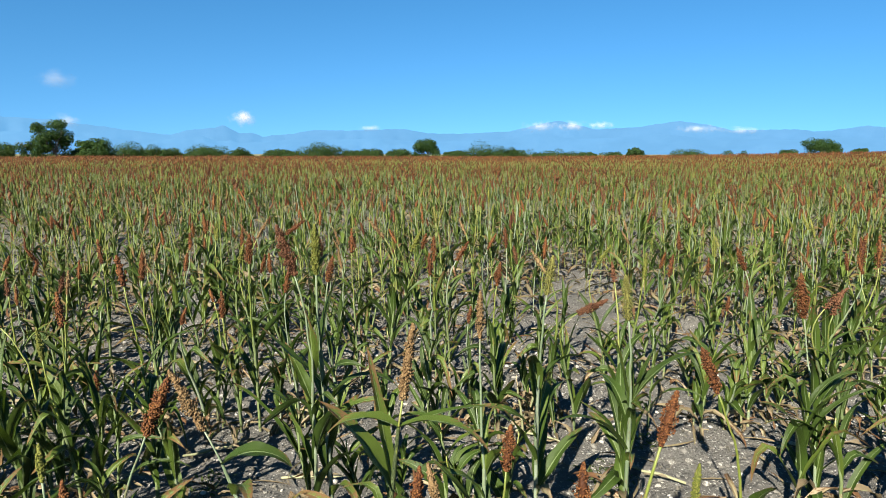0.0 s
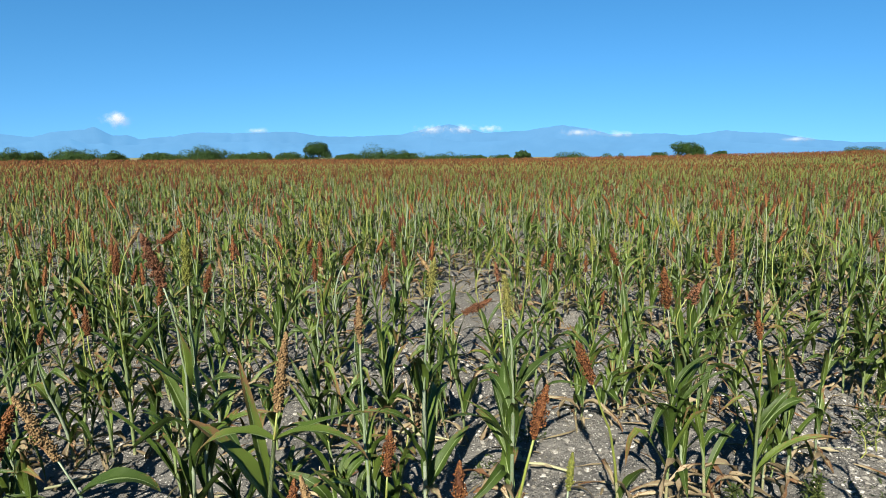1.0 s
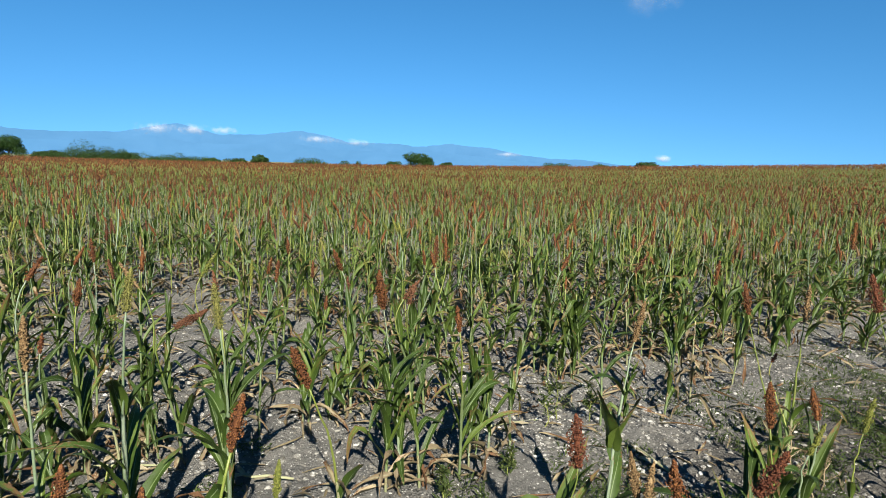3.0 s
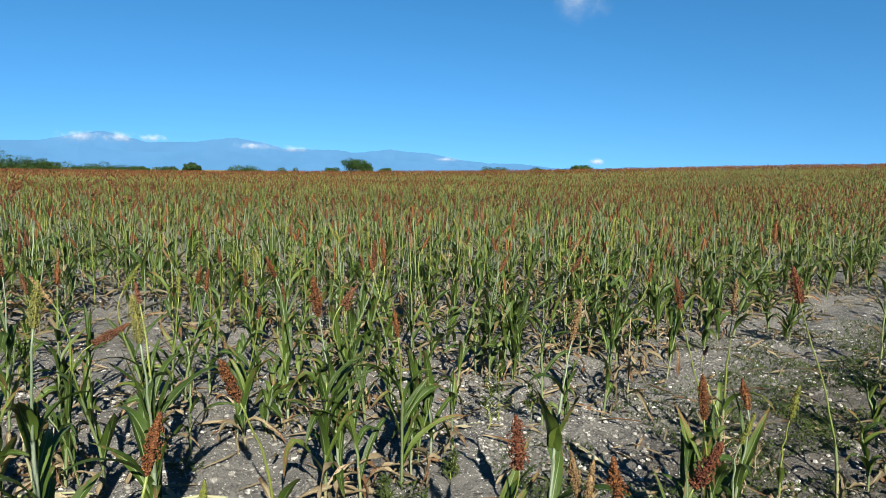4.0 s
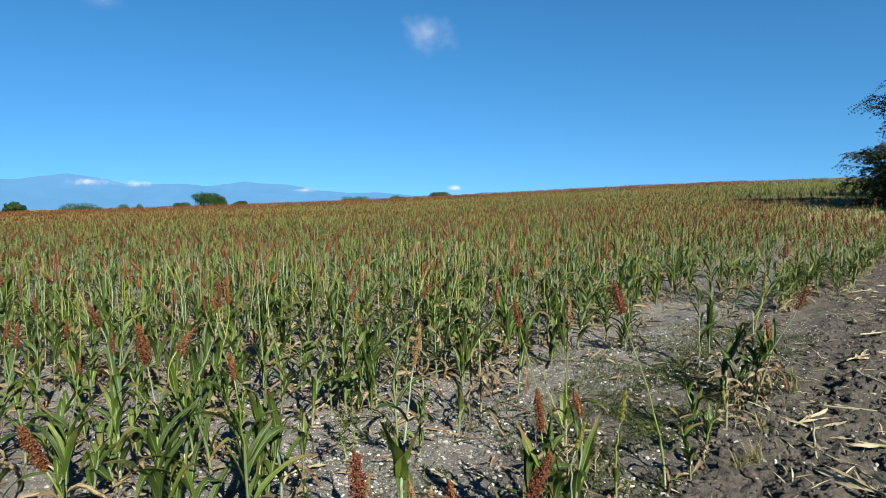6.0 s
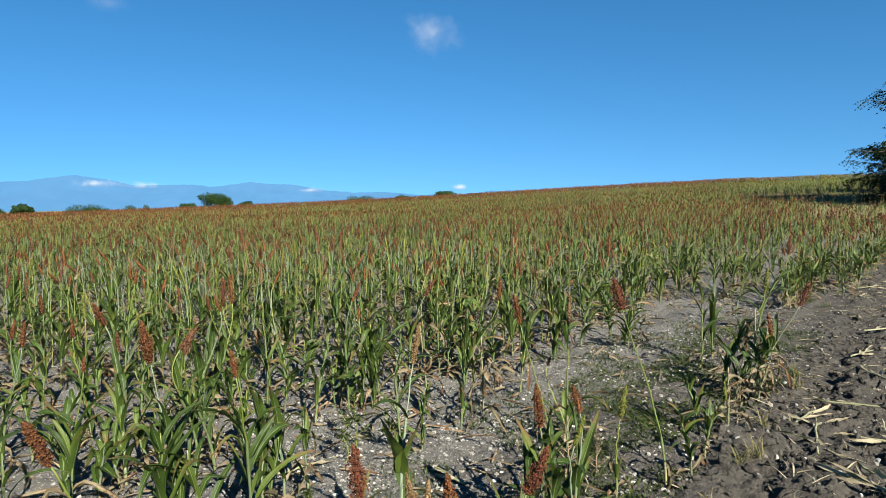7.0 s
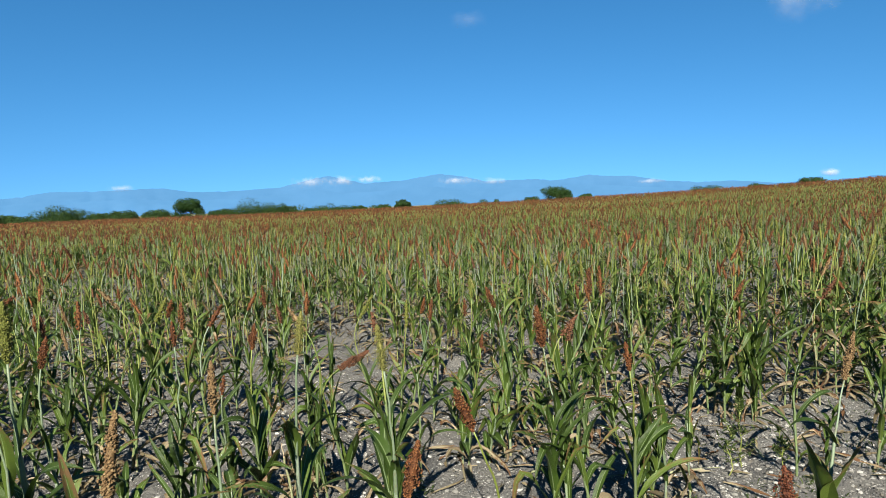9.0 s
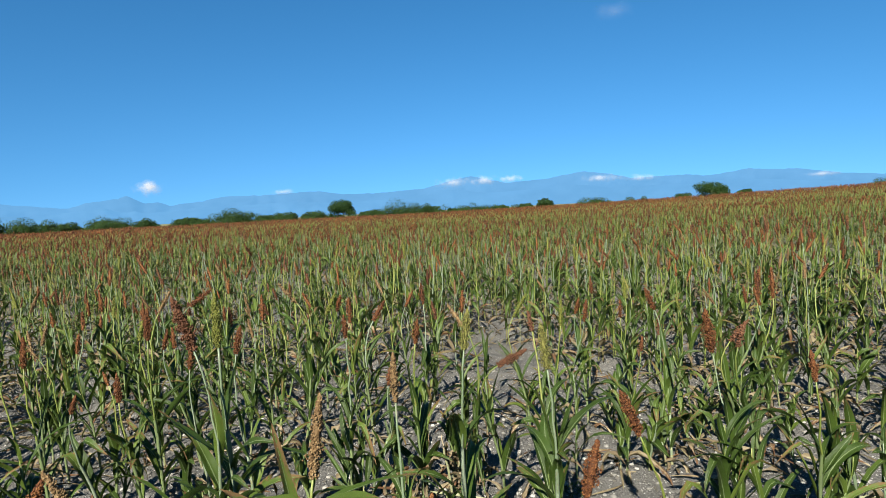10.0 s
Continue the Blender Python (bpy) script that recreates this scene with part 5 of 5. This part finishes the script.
for gx, gy in ((4.15, 0.80), (4.30, 0.74), (4.9, 0.82), (5.9, 0.80), (6.4, 0.9), (3.4, 0.75)):
    weed(gx, gy, 0.16, int(wr.integers(1e6)), True)


def straw(x, y, turn, length, seed):
    """A broken dry stalk with its papery leaves, lying flat."""
    rng = np.random.default_rng(seed)
    soup = Soup()
    s = np.linspace(-0.5, 0.5, 6)
    soup.add(*tube(np.stack([s * length, rng.normal(0, 0.008, 6), 0.012 + rng.uniform(0, 0.012, 6)], 1), [0.007, 0.008, 0.008, 0.007, 0.006, 0.004], 6))
    for i in range(4):
        arr = blade((rng.uniform(-0.4, 0.3) * length, 0, 0.015), rng.uniform(0.6, 2.4), length * rng.uniform(0.3, 0.6), 0.035, rng.uniform(0.0, 0.25), rng.uniform(0.05, 0.3), 0.6, 7, 4, 0.4, rng.normal(0, 0.8), rng.uniform(0, 6))
        soup.add(arr[0], arr[1], 0, arr[2])
    ob = piece("straw", soup, [STRAW])
    ob.matrix_world = pose(x, y, height_at(x, y) + 0.01, 0, 0, turn)
    tagged(ob, "pale dry sorghum straw lying on the soil", "straw", "straw")


for i, (sx, sy, turn, length) in enumerate(((4.9, 0.52, 10, 0.75), (4.6, 0.35, 50, 0.5), (4.15, 0.10, 70, 0.6), (4.0, -0.05, 20, 0.55), (5.3, 0.62, -15, 0.5), (6.6, 0.35, 35, 0.5), (7.4, 0.5, -20, 0.45),
                                            (9.6, 0.75, 15, 0.5), (11.6, 1.0, 30, 0.6), (12.7, 0.9, -25, 0.6), (-0.65, 2.9, 5, 0.3), (1.95, 3.2, 10, 0.35), (2.6, 2.85, -12, 0.4), (1.05, 2.95, 140, 0.35), (-1.2, 3.2, 25, 0.4),
                                            (3.2, 2.9, 60, 0.4), (5.0, 0.2, 80, 0.4), (5.6, 0.45, 100, 0.45), (6.1, 0.1, 20, 0.35), (7.9, 0.2, 60, 0.4), (8.7, 0.45, -40, 0.45), (10.5, 0.4, 10, 0.5), (3.7, 0.3, 120, 0.35), (13.5, 0.6, 70, 0.5), (0.5, 3.3, -30, 0.4), (3.0, 2.1, 75, 0.35))):
    straw(sx, sy, turn, length, 600 + i)


def stubble():
    """Bleached grass and stubs where the crop gives out, before the shade trees."""
    rng = np.random.default_rng(29)
    soup = Soup()
    for _ in range(15000):
        r, a = rng.uniform(31, 67), radians(rng.uniform(75.5, 89))
        x, y = r * math.sin(a), r * math.cos(a)
        z = float(land(x, y)) - 0.02
        green = rng.random() < (0.15 if r < 50 else 0.6)
        arr = blade((x, y, z), rng.uniform(0, 6.3), rng.uniform(0.15, 0.45), rng.uniform(0.02, 0.045), rng.uniform(0.6, 1.45), rng.uniform(0.1, 1.2), 0.3, 2, 2, 0)
        soup.add(arr[0], arr[1], 1 if green else 0, arr[2])
    tagged(piece("stubble", soup, [GRASS, WEED_LEAF]), "bleached stubble and dry grass where the crop gives out", "dry grass", kind="stuff")


stubble()


# ---- fallen leaves between the rows ----
def litter():
    rng = np.random.default_rng(19)
    soup = Soup()
    for _ in range(2600):
        r, a = 2.0 + 9.0 * rng.random() ** 0.7, radians(rng.uniform(-44, 88))
        x, y = r * math.sin(a), r * math.cos(a)
        if y < 1.3:
            continue
        arr = blade((x, y, height_at(x, y) + 0.008), rng.uniform(0, 6.3), rng.uniform(0.10, 0.34), rng.uniform(0.012, 0.035), rng.uniform(0, 0.5), rng.uniform(0.1, 0.7), 0.8, 5, 3, 0.4, rng.normal(0, 0.9), rng.uniform(0, 6))
        soup.add(arr[0], arr[1], 0, arr[2])
    # broken straw along the lane
    for _ in range(1300):
        x, y = 3.0 + 11 * rng.random() ** 1.4, rng.uniform(-0.2, 1.25)
        if noise.noise((x * 1.3, y * 2.0, 31.0)) < rng.uniform(-0.3, 0.4):
            continue
        arr = blade((x, y, height_at(x, y) + 0.010), rng.uniform(0, 6.3), rng.uniform(0.05, 0.24), rng.uniform(0.005, 0.016), rng.uniform(0, 0.4), rng.uniform(0.1, 0.5), 0.6, 3, 3, 0.3, rng.normal(0, 0.6), rng.uniform(0, 6))
        soup.add(arr[0], arr[1], 1, arr[2])
    tagged(piece("leaf_litter", soup, [OLD_LEAF, STRAW]), "dry brown sorghum leaves fallen between the rows", "leaf litter", kind="stuff")


litter()


# ---- the mat of weeds by the bare patch ----
def weed_mat():
    rng = np.random.default_rng(23)
    soup = Soup()
    for _ in range(30000):
        x, y = rng.uniform(2.4, 8.5), rng.normal(1.65, 0.58)
        if y < 0.95 or noise.noise((x * 1.1, y * 1.6, 14.0)) + 0.35 * noise.noise((x * 4, y * 4, 2.0)) < -0.12:
            continue
        arr = blade((x, y, height_at(x, y)), rng.uniform(0, 6.3), rng.uniform(0.015, 0.05), rng.uniform(0.006, 0.013), rng.uniform(0.1, 1.2), rng.uniform(0.2, 1.2), 0.3, 2, 2, 0)
        soup.add(arr[0], arr[1], 0, arr[2])
    tagged(piece("weed_mat", soup, [WEED_LEAF]), "fine olive-green weeds matted over the soil", "weeds", kind="stuff")


weed_mat()


# ---- stones and clods ----
def lump_mesh(name, mat, seed, flat):
    rng = np.random.default_rng(seed)
    off = Vector(rng.uniform(-20, 20, 3))
    soup = Soup()
    for face in ICO_F:
        a, b, c = ICO_V[face]
        ab, bc, ca = unit(a + b), unit(b + c), unit(c + a)
        for three in ((a, ab, ca), (ab, b, bc), (ca, bc, c), (ab, bc, ca)):
            pts = []
            for p in three:
                q = Vector(p)
                pts.append(p * (1 + 0.42 * noise.noise(q * 1.5 + off) + 0.22 * noise.noise(q * 3.7 + off)))
            soup.add(np.array(pts) * np.array([1.0, 0.82, flat]), [(0, 1, 2)])
    return soup.mesh(name, [mat], smooth=False)


def scatter_stones():
    rng = np.random.default_rng(51)
    stones = [lump_mesh("stone", STONE, 300 + i, 0.62) for i in range(8)]
    clods = [lump_mesh("clod", CLOD, 330 + i, 0.75) for i in range(6)]
    rest, soil_rest, dry_rest = Soup(), Soup(), Soup()
    # dry crumbs between the rows
    for i in range(11000):
        r, a = 1.7 + 5.0 * rng.random() ** 0.8, radians(rng.uniform(-42, 80))
        x, y = r * math.sin(a), r * math.cos(a)
        if y < 1.15:
            continue
        size = 0.003 + 0.013 * rng.random() ** 3
        v = OCT_V * rng.uniform(0.7, 1.3, (6, 1)) * size * np.array([1.1, 0.95, 0.8]) @ frame_of(rng.normal(0, 1, 3)).T
        dry_rest.add(v + np.array([x, y, height_at(x, y) + size * 0.2]), OCT_F)
    # pale stones lying about the near rows
    for i in range(3800):
        r, a = 2.3 + 3.4 * rng.random(), radians(rng.uniform(-40, 66))
        x, y = r * math.sin(a), r * math.cos(a)
        if y < 1.2 or noise.noise((x * 1.1, y * 1.1, 15.0)) < rng.uniform(-0.7, 0.3):
            continue
        size = 0.0055 + 0.0125 * rng.random() ** 2.2
        t = rng.uniform(0, 6.3)
        v = ICO_V * rng.uniform(0.68, 1.2, (12, 1)) * size * np.array([1.2, 0.9, 0.62])
        rest.add(np.stack([v[:, 0] * math.cos(t) - v[:, 1] * math.sin(t) + x, v[:, 0] * math.sin(t) + v[:, 1] * math.cos(t) + y, v[:, 2] + height_at(x, y) + size * 0.2], 1), ICO_F)
    kept = 0
    for i in range(22000):
        r, a = 2.0 + 11 * rng.random() ** 0.8, radians(-42 + 130 * rng.random() ** 0.75)
        x, y = r * math.sin(a), r * math.cos(a)
        if y < 1.0:
            continue
        if noise.noise((x * 0.8, y * 0.8, 5.0)) + 0.25 < rng.random() * 0.9 - 0.25:
            continue
        size = 0.005 + 0.015 * rng.random() ** 2.4 + (0.012 * rng.random() if rng.random() < 0.06 else 0)
        z = height_at(x, y) + size * 0.2
        if size > 0.0155 and r < 5.5 and kept < 280:
            kept += 1
            ob = new("stone", stones[kept % 8])
            ob.parent = ground
            ob.matrix_local = pose(x, y, z, rng.normal(0, 12), rng.normal(0, 12), rng.uniform(0, 360)) @ Matrix.Scale(size, 4)
        else:
            t, k = rng.uniform(0, 6.3), rng.uniform(0.65, 1.2, (12, 1))
            chunky = size > 0.013 and r < 8
            v = (ICO_V * k if chunky else OCT_V * k[:6]) * size * np.array([1.15, 0.9, 0.7])
            v = np.stack([v[:, 0] * math.cos(t) - v[:, 1] * math.sin(t) + x, v[:, 0] * math.sin(t) + v[:, 1] * math.cos(t) + y, v[:, 2] + z], 1)
            rest.add(v, ICO_F if chunky else OCT_F)
    # the bare patch is strewn thick with chips
    for i in range(14000):
        x, y = rng.uniform(2.4, 10.2), rng.normal(2.2, 0.85)
        if y < 0.85 or noise.noise((x * 0.9, y * 1.3, 21.0)) + 0.5 * noise.noise((x * 3.1, y * 3.1, 8.0)) < rng.uniform(-0.35, 0.25):
            continue
        size = 0.004 + 0.011 * rng.random() ** 2.6
        t, k = rng.uniform(0, 6.3), rng.uniform(0.65, 1.25, (12, 1))
        chunky = size > 0.009 and x < 7
        v = (ICO_V * k if chunky else OCT_V * k[:6]) * size * np.array([1.2, 0.9, 0.6])
        v = np.stack([v[:, 0] * math.cos(t) - v[:, 1] * math.sin(t) + x, v[:, 0] * math.sin(t) + v[:, 1] * math.cos(t) + y, v[:, 2] + height_at(x, y) + size * 0.2], 1)
        rest.add(v, ICO_F if chunky else OCT_F)
    kept = 0
    for i in range(12000):
        x, y = 1.2 + 24 * rng.random() ** 1.6, rng.uniform(-0.5, 1.10)
        big = kept < 190 and 2.4 < x < 9 and rng.random() < 0.05
        size = rng.uniform(0.016, 0.046) if big else 0.004 + 0.020 * rng.random() ** 3 + (0.016 * rng.random() if rng.random() < 0.08 else 0)
        z = height_at(x, y) + size * 0.3
        if big:
            kept += 1
            ob = new("clod", clods[kept % 6])
            ob.parent = ground
            ob.matrix_local = pose(x, y, z, rng.normal(0, 20), rng.normal(0, 20), rng.uniform(0, 360)) @ Matrix.Scale(size, 4)
        else:
            turn = frame_of(rng.normal(0, 1, 3))
            chunky = size > 0.009 and x < 9
            v = (ICO_V * rng.uniform(0.7, 1.3, (12, 1)) if chunky else OCT_V * rng.uniform(0.7, 1.3, (6, 1))) * size * np.array([1.1, 0.95, 0.7]) @ turn.T + np.array([x, y, z])
            if rng.random() < 0.13:
                rest.add((v - np.array([x, y, z])) * min(1.0, 0.018 / size) + np.array([x, y, z]), ICO_F if chunky else OCT_F)
            else:
                soil_rest.add(v, ICO_F if chunky else OCT_F)
    for name, soup, mat in (("gravel", rest, STONE), ("crumbs", soil_rest, CLOD), ("crumbs", dry_rest, CRUMB)):
        ob = piece(name, soup, [mat], ground, "loose pale limestone gravel" if mat is STONE else "dark crumbs of turned soil" if mat is CLOD else "dry grey crumbs of soil", smooth=False)
        tagged(ob, kind="stuff")


scatter_stones()
